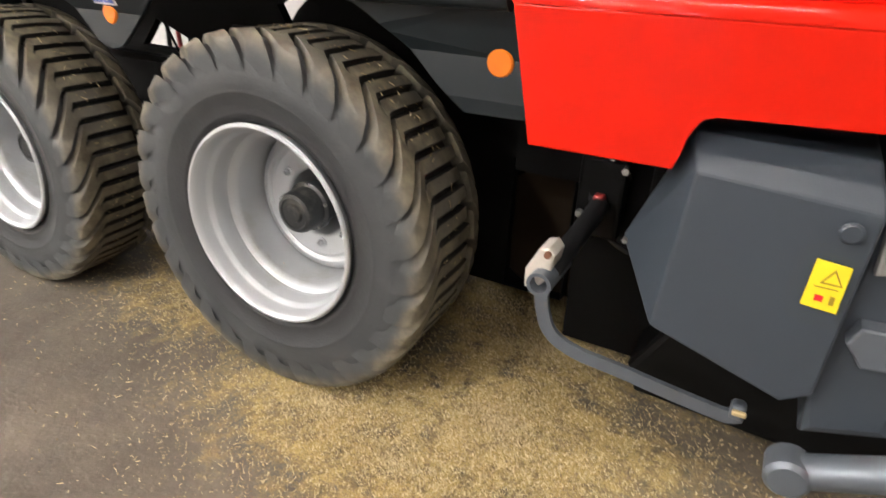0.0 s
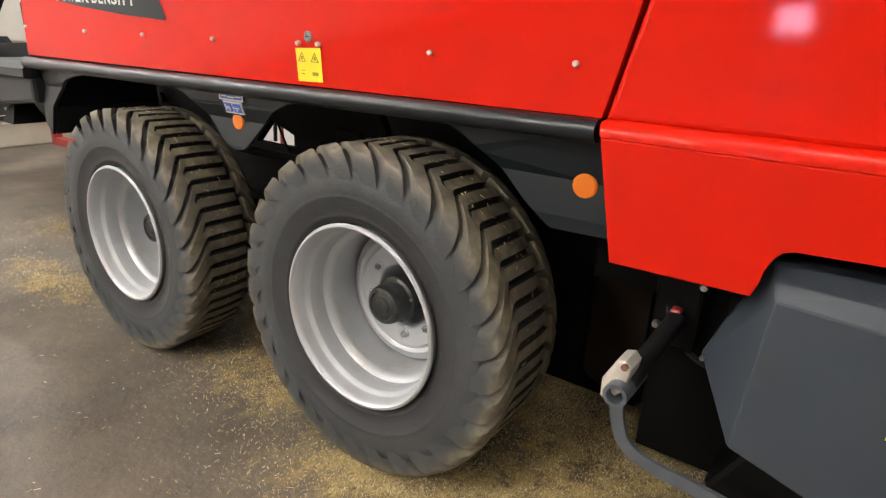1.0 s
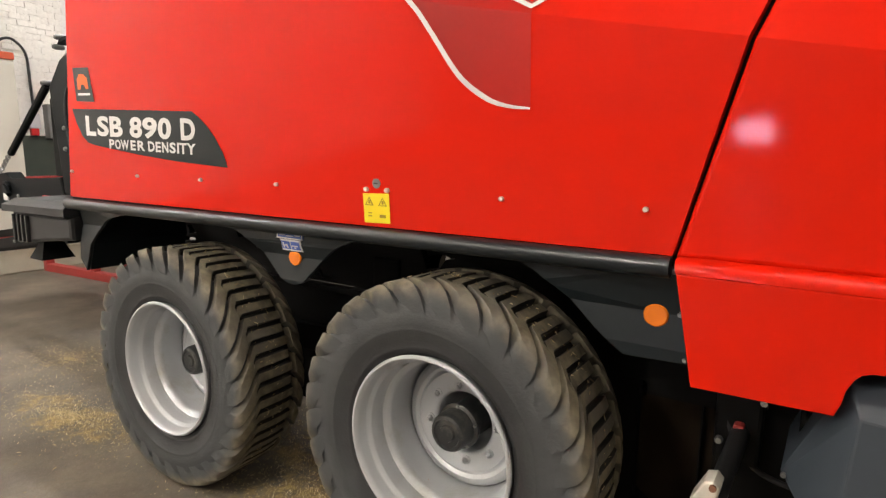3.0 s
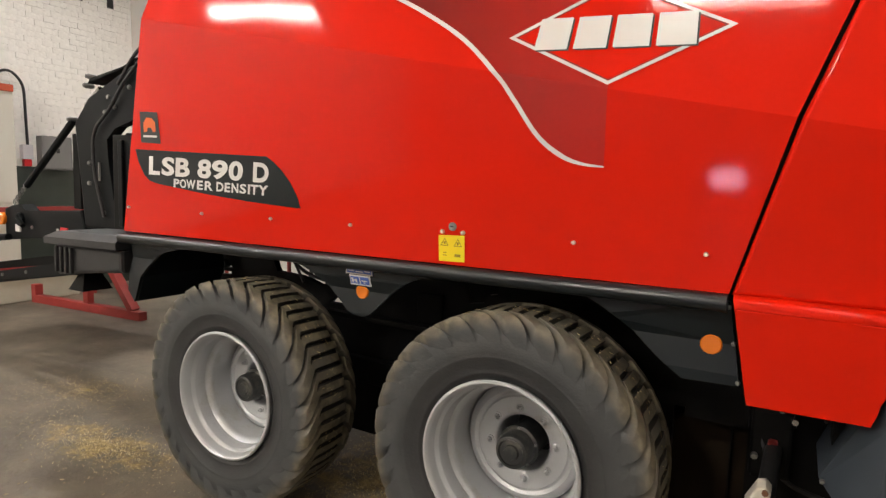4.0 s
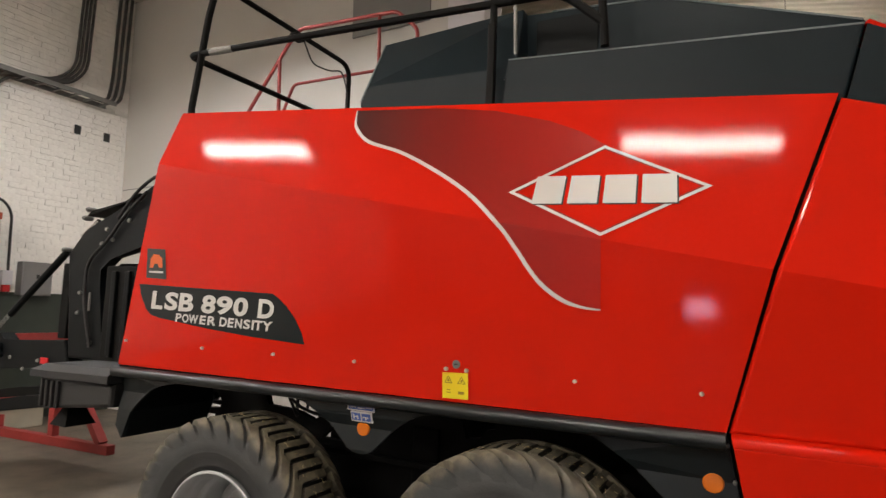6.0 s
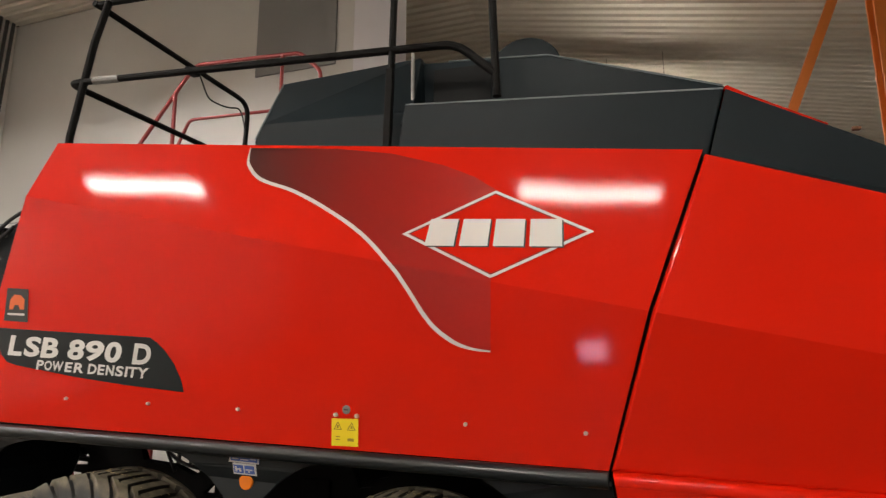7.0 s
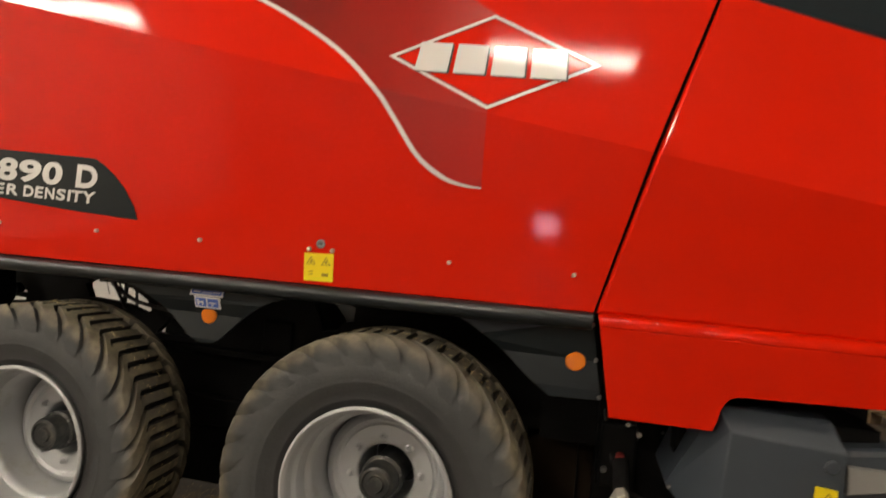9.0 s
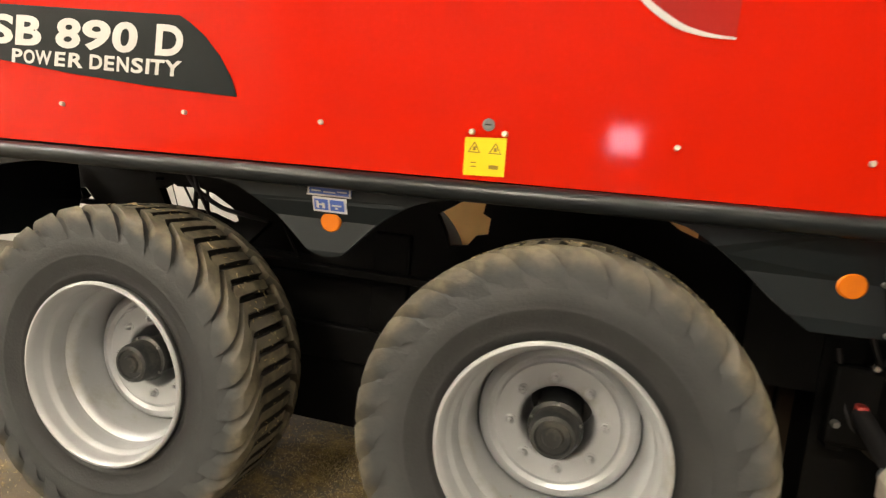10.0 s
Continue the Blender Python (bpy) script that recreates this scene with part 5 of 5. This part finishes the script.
yl = part("warning_sticker", prism(bmesh.new(), [(1.294, 0.787), (1.35, 0.782), (1.349, 0.69), (1.29, 0.694)], -0.0405, -0.0365), YELLOW, baler, "yellow hazard sticker with a triangle and a red mark")


def outline_triangle(cx, cz, s, y, w=0.16):
    """A triangle drawn as a thin frame."""
    bm = bmesh.new()
    P = [(cx - s, cz - s * 0.75), (cx + s, cz - s * 0.75), (cx, cz + s * 0.95)]
    Q = [(cx + (x - cx) * (1 - w * 1.6), cz - s * 0.18 + (z - cz + s * 0.18) * (1 - w * 1.6)) for x, z in P]
    a = [bm.verts.new((x, y, z)) for x, z in P]
    b = [bm.verts.new((x, y, z)) for x, z in Q]
    for i in range(3):
        bm.faces.new((a[i], a[(i + 1) % 3], b[(i + 1) % 3], b[i]))
    r = bmesh.ops.extrude_face_region(bm, geom=bm.faces[:])
    for v in r["geom"]:
        if isinstance(v, bmesh.types.BMVert):
            v.co.y -= 0.001
    return bm


part("triangle", outline_triangle(1.327, 0.757, 0.018, -0.0408), FADED, yl)
part("red_mark", boxes((1.308, 1.322, -0.0418, -0.0408, 0.708, 0.72)), DOT, yl)
part("pictogram", boxes((1.332, 1.34, -0.0418, -0.0408, 0.705, 0.722)), FADED, yl)
part("print_line", boxes((1.302, 1.34, -0.0418, -0.0408, 0.735, 0.737)), FADED, yl)
part("shield_bolt", disc(bmesh.new(), 1.33, -0.036, 0.845, 0.02, 0.01, 16), GREYBOX, baler)
part("tip_bolt", disc(bmesh.new(), 0.935, 0.12, 0.665, 0.007, 0.012, 8), DULL, baler)

for z in (1.157, 1.045, 0.93):
    x = 0.658 + (1.157 - z) * 0.17
    part("skirt_bolt", disc(bmesh.new(), x, 0.06 if z < 1.09 else 0.041, z, 0.007, 0.016, 8), DULL, baler)

# hanging link with clamp block and handle
link = [(0.772, 0.05, 0.54), (0.776, 0.05, 0.48), (0.797, 0.05, 0.415), (0.83, 0.05, 0.385), (0.885, 0.05, 0.367), (0.98, 0.05, 0.36), (1.09, 0.05, 0.346), (1.235, 0.05, 0.331), (1.262, 0.05, 0.345)]


def flat_bar(points, w, d):
    P = rounded(points, 0.05, 4)
    bm = bmesh.new()
    rows = []
    for i, p in enumerate(P):
        t = (P[min(i + 1, len(P) - 1)] - P[max(i - 1, 0)]).normalized()
        n = Vector((-t.z, 0, t.x))
        rows.append([bm.verts.new(p + n * a * w / 2 + Vector((0, b * d / 2, 0))) for a, b in ((-1, -1), (1, -1), (1, 1), (-1, 1))])
    for a, b in zip(rows, rows[1:]):
        for k in range(4):
            bm.faces.new((a[k], a[(k + 1) % 4], b[(k + 1) % 4], b[k]))
    bm.faces.new(rows[0])
    bm.faces.new(rows[-1])
    return bm


part("stand_link", flat_bar(link, 0.034, 0.014), GREASE, baler, "bent flat grey steel link")
part("link_clip", boxes((1.238, 1.27, 0.034, 0.07, 0.335, 0.376), bevel=0.009), GREASE, baler)
part("link_tie", boxes((1.242, 1.272, 0.022, 0.033, 0.358, 0.37), bevel=0.003), STRAW, baler, "straw stuck in the clip")
part("clamp_block", prism(bmesh.new(), [(0.743, 0.54), (0.742, 0.588), (0.772, 0.648), (0.795, 0.655), (0.81, 0.638), (0.8, 0.575), (0.77, 0.54)], 0.0, 0.07, bevel=0.006), ZINC, baler, "bright aluminium clamp block")
part("clamp_screw", lathe(bmesh.new(), [(0.009, -0.0005), (0.009, -0.009), (0.001, -0.009)], 8, 0.795, 0.64), RUST, baler, "rusty screw head")
pipe = bmesh.new()
lathe(pipe, [(0.03, 0.12), (0.03, -0.03), (0.021, -0.03), (0.021, 0.1)], 18, 0.789, 0.572)
part("pipe_end", pipe, GREASE, baler, "open grey pipe end", smooth=True)
part("handle_pipe", tube(bmesh.new(), [(0.792, 0.03, 0.578), (0.798, 0.2, 0.6), (0.805, 0.38, 0.63)], 0.027, 14, 0), PLASTIC, baler, "dark handle pipe", smooth=True)
part("valve_body", boxes((0.73, 0.86, 0.4, 0.46, 0.52, 0.76), bevel=0.012), BLACK, baler, "black valve block")
part("valve_knob", boxes((0.786, 0.816, 0.36, 0.4, 0.634, 0.662), bevel=0.008), OXIDE, baler, "red valve knob")
part("valve_nut", disc(bmesh.new(), 0.748, 0.4, 0.59, 0.012, 0.02, 10), DULL, baler)
part("hanger_plate", boxes((0.955, 0.99, 0.2, 0.3, 0.6, 0.95), bevel=0.01), BLACK, baler)
for x, z in ((0.77, 0.86), (0.95, 0.74), (0.955, 0.62)):
    part("bolt", disc(bmesh.new(), x, 0.45, z, 0.006, 0.012, 6), DULL, baler)

# hoses and brackets behind the hanging link
for pts in ([(0.76, 0.43, 1.1), (0.78, 0.4, 0.9), (0.84, 0.42, 0.78), (0.86, 0.44, 0.7)], [(0.96, 0.42, 1.1), (0.93, 0.38, 0.92), (0.87, 0.4, 0.82), (0.83, 0.44, 0.74)], [(0.74, 0.44, 0.8), (0.77, 0.4, 0.62), (0.85, 0.42, 0.5), (0.98, 0.46, 0.46)]):
    part("hydraulic_hose", tube(bmesh.new(), pts, 0.009, 8, 0.08), PLASTIC, baler, "black hydraulic hose", smooth=True)
part("valve_bracket", boxes((0.74, 0.79, 0.42, 0.49, 0.5, 0.72), bevel=0.006), BLACK, baler, "small black bracket")
part("hose_fitting", disc(bmesh.new(), 0.86, 0.4, 0.74, 0.014, 0.03, 6), STEEL, baler)
part("hose_fitting", disc(bmesh.new(), 0.82, 0.4, 0.77, 0.012, 0.025, 6), STEEL, baler)

# chains and plates before the machine
for k in range(14):
    part("chain_link", lathe(bmesh.new(), [(0.013, -0.0025), (0.013, 0.0025), (0.008, 0.0025), (0.008, -0.0025)], 10, closed=True), DULL, baler, "dull chain link", m=pose(1.77, 0.3, 1.08 - 0.021 * k, 0, 0, 90 * (k % 2)))
for k in range(11):
    part("chain_link", lathe(bmesh.new(), [(0.013, -0.0025), (0.013, 0.0025), (0.008, 0.0025), (0.008, -0.0025)], 10, closed=True), DULL, baler, "dull chain link", m=pose(1.6, 0.15, 0.99 - 0.021 * k, 0, 8, 90 * (k % 2) + 20))
part("parking_rod", tube(bmesh.new(), [(1.8, 0.45, 1.02), (1.75, 0.45, 0.72)], 0.016, 10, 0), BLACK, baler, "black parking rod", smooth=True)
part("drawbar", boxes((1.5, 4.0, 1.05, 1.35, 0.3, 0.5), bevel=0.02), BLACK, baler, "black drawbar")
part("drive_cover", prism(bmesh.new(), [(1.76, 1.16), (1.76, 1.9), (2.25, 1.75), (2.3, 1.14)], 0.62, 1.7, bevel=0.02), DARK, baler, "dark grey drive cover")
part("cover_lip", boxes((1.77, 2.3, 0.6, 0.64, 1.08, 1.14), bevel=0.008), GREYMETAL, baler, "grey lip under the drive cover")
part("drive_hose", tube(bmesh.new(), [(1.82, 0.5, 1.09), (1.9, 0.46, 0.98), (2.05, 0.5, 0.98), (2.15, 0.55, 1.08)], 0.022, 10, 0.1), PLASTIC, baler, "thick black hose", smooth=True)

# ---- prints on the red side ----
white_line = [(-0.872, 2.425), (-0.862, 2.375), (-0.839, 2.325), (-0.755, 2.252), (-0.582, 2.187), (-0.405, 2.094), (-0.234, 1.983), (-0.093, 1.855), (-0.028, 1.772), (0.059, 1.652), (0.142, 1.589), (0.21, 1.565), (0.278, 1.557)]


SWOOSH = smooth_line(white_line)
SHADE = bpy.data.materials.new("dark_red_fade_print")
SHADE.use_nodes = True
_nt = SHADE.node_tree
_b = _nt.nodes["Principled BSDF"]
_b.inputs["Roughness"].default_value = 0.3
_b.inputs["Specular IOR Level"].default_value = 0.28
_b.inputs["Coat Weight"].default_value = 0.6
_b.inputs["Coat Roughness"].default_value = 0.06
_tc = _nt.nodes.new("ShaderNodeTexCoord")
_sep = _nt.nodes.new("ShaderNodeSeparateXYZ")
_nt.links.new(_tc.outputs["Object"], _sep.inputs[0])
_mr = _nt.nodes.new("ShaderNodeMapRange")
_mr.inputs["From Min"].default_value, _mr.inputs["From Max"].default_value = -0.85, 0.3
_nt.links.new(_sep.outputs["X"], _mr.inputs["Value"])
_ra = _nt.nodes.new("ShaderNodeValToRGB")
_ra.color_ramp.elements[0].color = (0.05, 0.008, 0.008, 1)
_ra.color_ramp.elements[1].color = (0.4, 0.008, 0.004, 1)
_nt.links.new(_mr.outputs["Result"], _ra.inputs["Fac"])
_nt.links.new(_ra.outputs["Color"], _b.inputs["Base Color"])
part("fade_print", on_skin([(p.x, p.y) for p in SWOOSH] + [(0.28, 1.79), (0.3, 2.0), (0.26, 2.157), (0.16, 2.225), (0.03, 2.285), (-0.2, 2.355), (-0.45, 2.395), (-0.65, 2.41)], 0.0018), SHADE, baler, "dark red fading swoosh print")


def ribbon(P, w0, w1, lift):
    bm = bmesh.new()
    rows = []
    for i, p in enumerate(P):
        t = (P[min(i + 1, len(P) - 1)] - P[max(i - 1, 0)]).normalized()
        n = Vector((-t.y, t.x))
        w = (w0 + (w1 - w0) * i / (len(P) - 1)) / 2 * min(1, 0.3 + 4 * min(i, len(P) - 1 - i) / len(P))
        rows.append([bm.verts.new((q.x, skin_y(q.x, q.y) - lift, q.y)) for q in (p - n * w, p + n * w)])
    for a, b in zip(rows, rows[1:]):
        bm.faces.new((a[0], a[1], b[1], b[0]))
    return bm


part("white_line_print", ribbon(SWOOSH, 0.014, 0.0155, 0.0035), WHITE, baler, "white curved line print")
DIA = [Vector((-0.074, 1.98)), Vector((0.254, 2.157)), Vector((0.617, 1.977)), Vector((0.278, 1.804))]
MID = sum(DIA, Vector((0, 0))) / 4


def diamond_ring(a, b, lift):
    bm = bmesh.new()
    rows = [[bm.verts.new((q.x, skin_y(q.x, q.y) - lift, q.y)) for q in (MID + (p - MID) * a, MID + (p - MID) * b)] for p in DIA]
    for i in range(4):
        j = (i + 1) % 4
        bm.faces.new((rows[i][0], rows[j][0], rows[j][1], rows[i][1]))
    return bm


part("diamond_field", on_skin([tuple(MID + (p - MID) * 0.93) for p in DIA], 0.003), RED, baler, "red diamond field")
part("diamond_print", diamond_ring(1.0, 0.932, 0.0045), WHITE, baler, "white diamond outline print")
part("diamond_line", diamond_ring(0.92, 0.905, 0.005), PRINT, baler)


def wall_quad(pts, lift):
    bm = bmesh.new()
    bm.faces.new([bm.verts.new((x, skin_y(x, z) - lift, z)) for x, z in pts])
    return bm


# plain blocks in place of the maker's mark
for u0, u1 in ((0.0, 0.22), (0.26, 0.47), (0.51, 0.73), (0.77, 1.0)):
    def at(u, v):
        t = Vector((0.027, 2.04)).lerp(Vector((0.505, 2.028)), u)
        b = Vector((0.022, 1.93)).lerp(Vector((0.512, 1.92)), u)
        return tuple(b.lerp(t, v))
    part("mark_shadow", wall_quad([(x + 0.006, z - 0.005) for x, z in (at(u0, 0), at(u1, 0), at(u1, 1), at(u0, 1))], 0.0055), PRINT, baler)
    part("mark_block", wall_quad([at(u0, 0), at(u1, 0), at(u1, 1), at(u0, 1)], 0.007), WHITE, baler, "plain white block of the mark")

name_field = part("name_field", on_skin([(-2.082, 1.607), (-2.066, 1.545), (-2.03, 1.483), (-1.99, 1.452), (-1.93, 1.44), (-1.577, 1.402), (-1.304, 1.38), (-0.99, 1.364), (-1.006, 1.413), (-1.043, 1.473), (-1.09, 1.523), (-1.135, 1.557), (-1.172, 1.578)], 0.003), DARK, baler, "dark grey swept name plate print")


def lettering(text, spans, foot, top, lift, bold):
    """Print on the side panel, one mesh for each letter. spans: the x from which to which a letter goes; foot, top: the z of the line's foot and top at the first and the last x."""
    for char, (x0, x1) in zip(text.replace(" ", ""), spans):
        cu = bpy.data.curves.new("text", "FONT")
        cu.body, cu.size, cu.offset, cu.resolution_u, cu.shear = char, 1.0, bold, 4, 0.12
        tmp = new("lettering_source", cu)
        bpy.context.view_layer.update()
        me = bpy.data.meshes.new_from_object(tmp.evaluated_get(bpy.context.evaluated_depsgraph_get()))
        bpy.data.objects.remove(tmp)
        bm = bmesh.new()
        bm.from_mesh(me)
        bmesh.ops.remove_doubles(bm, verts=bm.verts, dist=1e-5)
        left, right = min(v.co.x for v in bm.verts), max(v.co.x for v in bm.verts)
        low, high = min(v.co.y for v in bm.verts), max(v.co.y for v in bm.verts)
        for v in bm.verts:
            x = x0 + (x1 - x0) * (v.co.x - left) / (right - left)
            u = (x - spans[0][0]) / (spans[-1][1] - spans[0][0])
            z0, z1 = foot[0] + (foot[1] - foot[0]) * u, top[0] + (top[1] - top[0]) * u
            z = z0 + (z1 - z0) * (v.co.y - low) / (high - low)
            v.co = (x, skin_y(x, z) - lift, z)
        part("letter", bm, WHITE, name_field)


lettering("LSB 890 D", ((-1.99, -1.901), (-1.89, -1.786), (-1.788, -1.68), (-1.625, -1.526), (-1.52, -1.416), (-1.412, -1.32), (-1.263, -1.163)), (1.484, 1.464), (1.574, 1.55), 0.0042, 0.036)
lettering("POWER DENSITY", ((-1.808, -1.76), (-1.757, -1.712), (-1.708, -1.643), (-1.638, -1.59), (-1.585, -1.528), (-1.504, -1.453), (-1.45, -1.406), (-1.403, -1.354), (-1.351, -1.305), (-1.3, -1.28), (-1.279, -1.228), (-1.229, -1.17)), (1.426, 1.409), (1.468, 1.453), 0.0042, 0.03)

badge = part("dealer_badge", on_skin([(-2.02, 1.788), (-1.885, 1.782), (-1.878, 1.633), (-2.03, 1.64)], 0.003), PRINT, baler, "small black square badge with an orange shape")
part("badge_shape", on_skin([(-2.0, 1.69), (-1.995, 1.735), (-1.97, 1.758), (-1.93, 1.755), (-1.905, 1.735), (-1.905, 1.69), (-1.93, 1.69), (-1.94, 1.71), (-1.965, 1.71), (-1.975, 1.69)], 0.0045), BADGE, badge)
part("badge_line", on_skin([(-2.005, 1.675), (-1.9, 1.672), (-1.9, 1.662), (-2.005, 1.665)], 0.0045), WHITE, badge)

for x, z in ((-2.183, 1.312), (-1.617, 1.309), (-1.167, 1.311), (-0.727, 1.312), (0.19, 1.313), (0.588, 1.31)):
    part("panel_bolt", disc(bmesh.new(), x, skin_y(x, z), z, 0.0074, 0.012, 12), ZINC, baler)
for x in (-0.302, -0.217):
    bm = disc(bmesh.new(), x, 0, 1.316, 0.008, 0.013, 12)
    part("panel_bolt", bm, ZINC, baler)
lock = part("panel_lock", lathe(bmesh.new(), [(0.016, -0.002), (0.016, -0.005), (0.011, -0.007), (0.001, -0.004)], 18, -0.261, 1.336), GREYMETAL, baler, "round panel lock")
part("key_slot", boxes((-0.269, -0.253, -0.0085, -0.0075, 1.334, 1.338)), PRINT, lock)
yl = part("warning_sticker", on_skin([(-0.319, 1.302), (-0.211, 1.306), (-0.211, 1.209), (-0.318, 1.206)], 0.003), YELLOW, baler, "yellow hazard sticker with two triangles")
for cx in (-0.293, -0.238):
    part("triangle", outline_triangle(cx, 1.277, 0.017, -0.0005), FADED, yl)
    part("pictogram", boxes((cx - 0.003, cx + 0.004, -0.002, -0.0008, 1.27, 1.28)), FADED, yl)
part("pictogram", boxes((-0.252, -0.228, 0.002, 0.0035, 1.226, 1.236)), FADED, yl)
for z in (1.228, 1.238):
    part("print_line", boxes((-0.3, -0.285, 0.002, 0.0035, z, z + 0.003)), FADED, yl)


leaf = holder("dry_leaf", "curled tan leaf lying in the wheel rim", "leaf", pose(-0.094, 0.1, 0.279, 0, -20, 30))
bm = bmesh.new()
bmesh.ops.create_icosphere(bm, subdivisions=2, radius=1)
for v in bm.verts:
    v.co = Vector((v.co.x * 0.012, v.co.y * 0.009, v.co.z * 0.004 + 14 * (v.co.x * 0.012) ** 2))
part("blade", bm, LEAF, leaf)
part("stalk", tube(bmesh.new(), [(0.0, 0, 0.002), (-0.004, 0.004, 0.022), (0.002, 0.004, 0.04)], 0.0012, 6), LEAF, leaf)


# ---- straw on the floor ----
def straw():
    rng = np.random.default_rng(5)
    verts, faces = [], []
    for cx, cy, rx, ry, k in DRIFTS:
        for _ in range(int(22000 * rx * ry * k) + 900):
            r, a = abs(rng.normal(0, 0.6)), rng.uniform(0, 2 * math.pi)
            x, y = cx + rx * r * math.cos(a), cy + ry * r * math.sin(a)
            length, w, t = rng.uniform(0.0015, 0.004) + rng.exponential(0.0028), rng.uniform(0.0005, 0.0012), rng.uniform(0, math.pi)
            dx, dy, z0, z1 = math.cos(t) * length / 2, math.sin(t) * length / 2, 0.001, 0.001 + abs(rng.normal(0, 0.004))
            nx, ny = -math.sin(t) * w, math.cos(t) * w
            n = len(verts)
            for s, z in ((-1, z0), (1, z1)):
                verts += [(x + s * dx + nx, y + s * dy + ny, z), (x + s * dx - nx, y + s * dy - ny, z), (x + s * dx, y + s * dy, z + w * 1.4)]
            faces += [(n, n + 1, n + 4, n + 3), (n + 1, n + 2, n + 5, n + 4), (n + 2, n, n + 3, n + 5), (n, n + 2, n + 1), (n + 3, n + 4, n + 5)]
    for cx, cy, rx, ry, k in DRIFTS:
        for _ in range(int(1700 * rx * ry * k) + 40):
            r, a = abs(rng.normal(0, 0.62)), rng.uniform(0, 2 * math.pi)
            x, y = cx + rx * r * math.cos(a), cy + ry * r * math.sin(a)
            length, w, t = rng.uniform(0.004, 0.01), rng.uniform(0.0009, 0.0021), rng.uniform(0, math.pi)
            dx, dy, nx, ny = math.cos(t) * length / 2, math.sin(t) * length / 2, -math.sin(t) * w, math.cos(t) * w
            z0, z1 = rng.uniform(0.001, 0.004), rng.uniform(0.001, 0.009)
            n = len(verts)
            for s, z in ((-1, z0), (1, z1)):
                verts += [(x + s * dx + nx, y + s * dy + ny, z), (x + s * dx - nx, y + s * dy - ny, z), (x + s * dx, y + s * dy, z + 0.0012)]
            faces += [(n, n + 1, n + 4, n + 3), (n + 1, n + 2, n + 5, n + 4), (n + 2, n, n + 3, n + 5), (n, n + 2, n + 1), (n + 3, n + 4, n + 5)]
    for _ in range(450):
        x, y = rng.uniform(-4.5, 1.5), rng.uniform(-1.2, 0.8)
        length, w, t = rng.uniform(0.004, 0.02), rng.uniform(0.0006, 0.0015), rng.uniform(0, math.pi)
        dx, dy, nx, ny = math.cos(t) * length / 2, math.sin(t) * length / 2, -math.sin(t) * w, math.cos(t) * w
        n = len(verts)
        for s in (-1, 1):
            verts += [(x + s * dx + nx, y + s * dy + ny, 0.001), (x + s * dx - nx, y + s * dy - ny, 0.001), (x + s * dx, y + s * dy, 0.003)]
        faces += [(n, n + 1, n + 4, n + 3), (n + 1, n + 2, n + 5, n + 4), (n + 2, n, n + 3, n + 5), (n, n + 2, n + 1), (n + 3, n + 4, n + 5)]
    me = bpy.data.meshes.new("straw")
    me.from_pydata(verts, [], faces)
    me.materials.append(STRAW)
    return tagged(new("straw", me), "loose yellow straw and chaff scattered on the floor", "straw", kind="stuff")


straw()


def tyre_straw():
    """Bits of straw stuck to the tyres."""
    rng = np.random.default_rng(8)
    bm = bmesh.new()
    for cx, cz in ((-0.0165, 0.527), (-1.4008, 0.484)):
        for _ in range(150):
            a, y = rng.uniform(-0.9, 2.6), rng.uniform(0.02, 0.13)
            r = 0.5295
            radial, along, side = Vector((math.cos(a), 0, math.sin(a))), Vector((-math.sin(a), 0, math.cos(a))), Vector((0, 1, 0))
            t = rng.uniform(0, math.pi)
            d = (along * math.cos(t) + side * math.sin(t)) * (rng.uniform(0.0015, 0.004) + rng.exponential(0.002))
            n = radial.cross(d).normalized() * rng.uniform(0.0005, 0.0011)
            p = Vector((cx, y, cz)) + radial * r
            v = [bm.verts.new(q) for q in (p - d - n, p + d - n, p + d + n, p - d + n, p - d + radial * 0.0015, p + d + radial * 0.0015)]
            for f in ((0, 1, 5, 4), (2, 3, 4, 5), (0, 4, 3), (1, 2, 5)):
                bm.faces.new([v[i] for i in f])
    me = bpy.data.meshes.new("tyre_straw")
    bm.to_mesh(me)
    bm.free()
    me.materials.append(STRAW)
    ob = new("straw_bits", me)
    ob.matrix_basis = pose(0, 0, 0, 0, 1.78, 0)
    return tagged(ob, "tiny bits of yellow straw stuck to the tyre treads", "straw", kind="stuff")


tyre_straw()
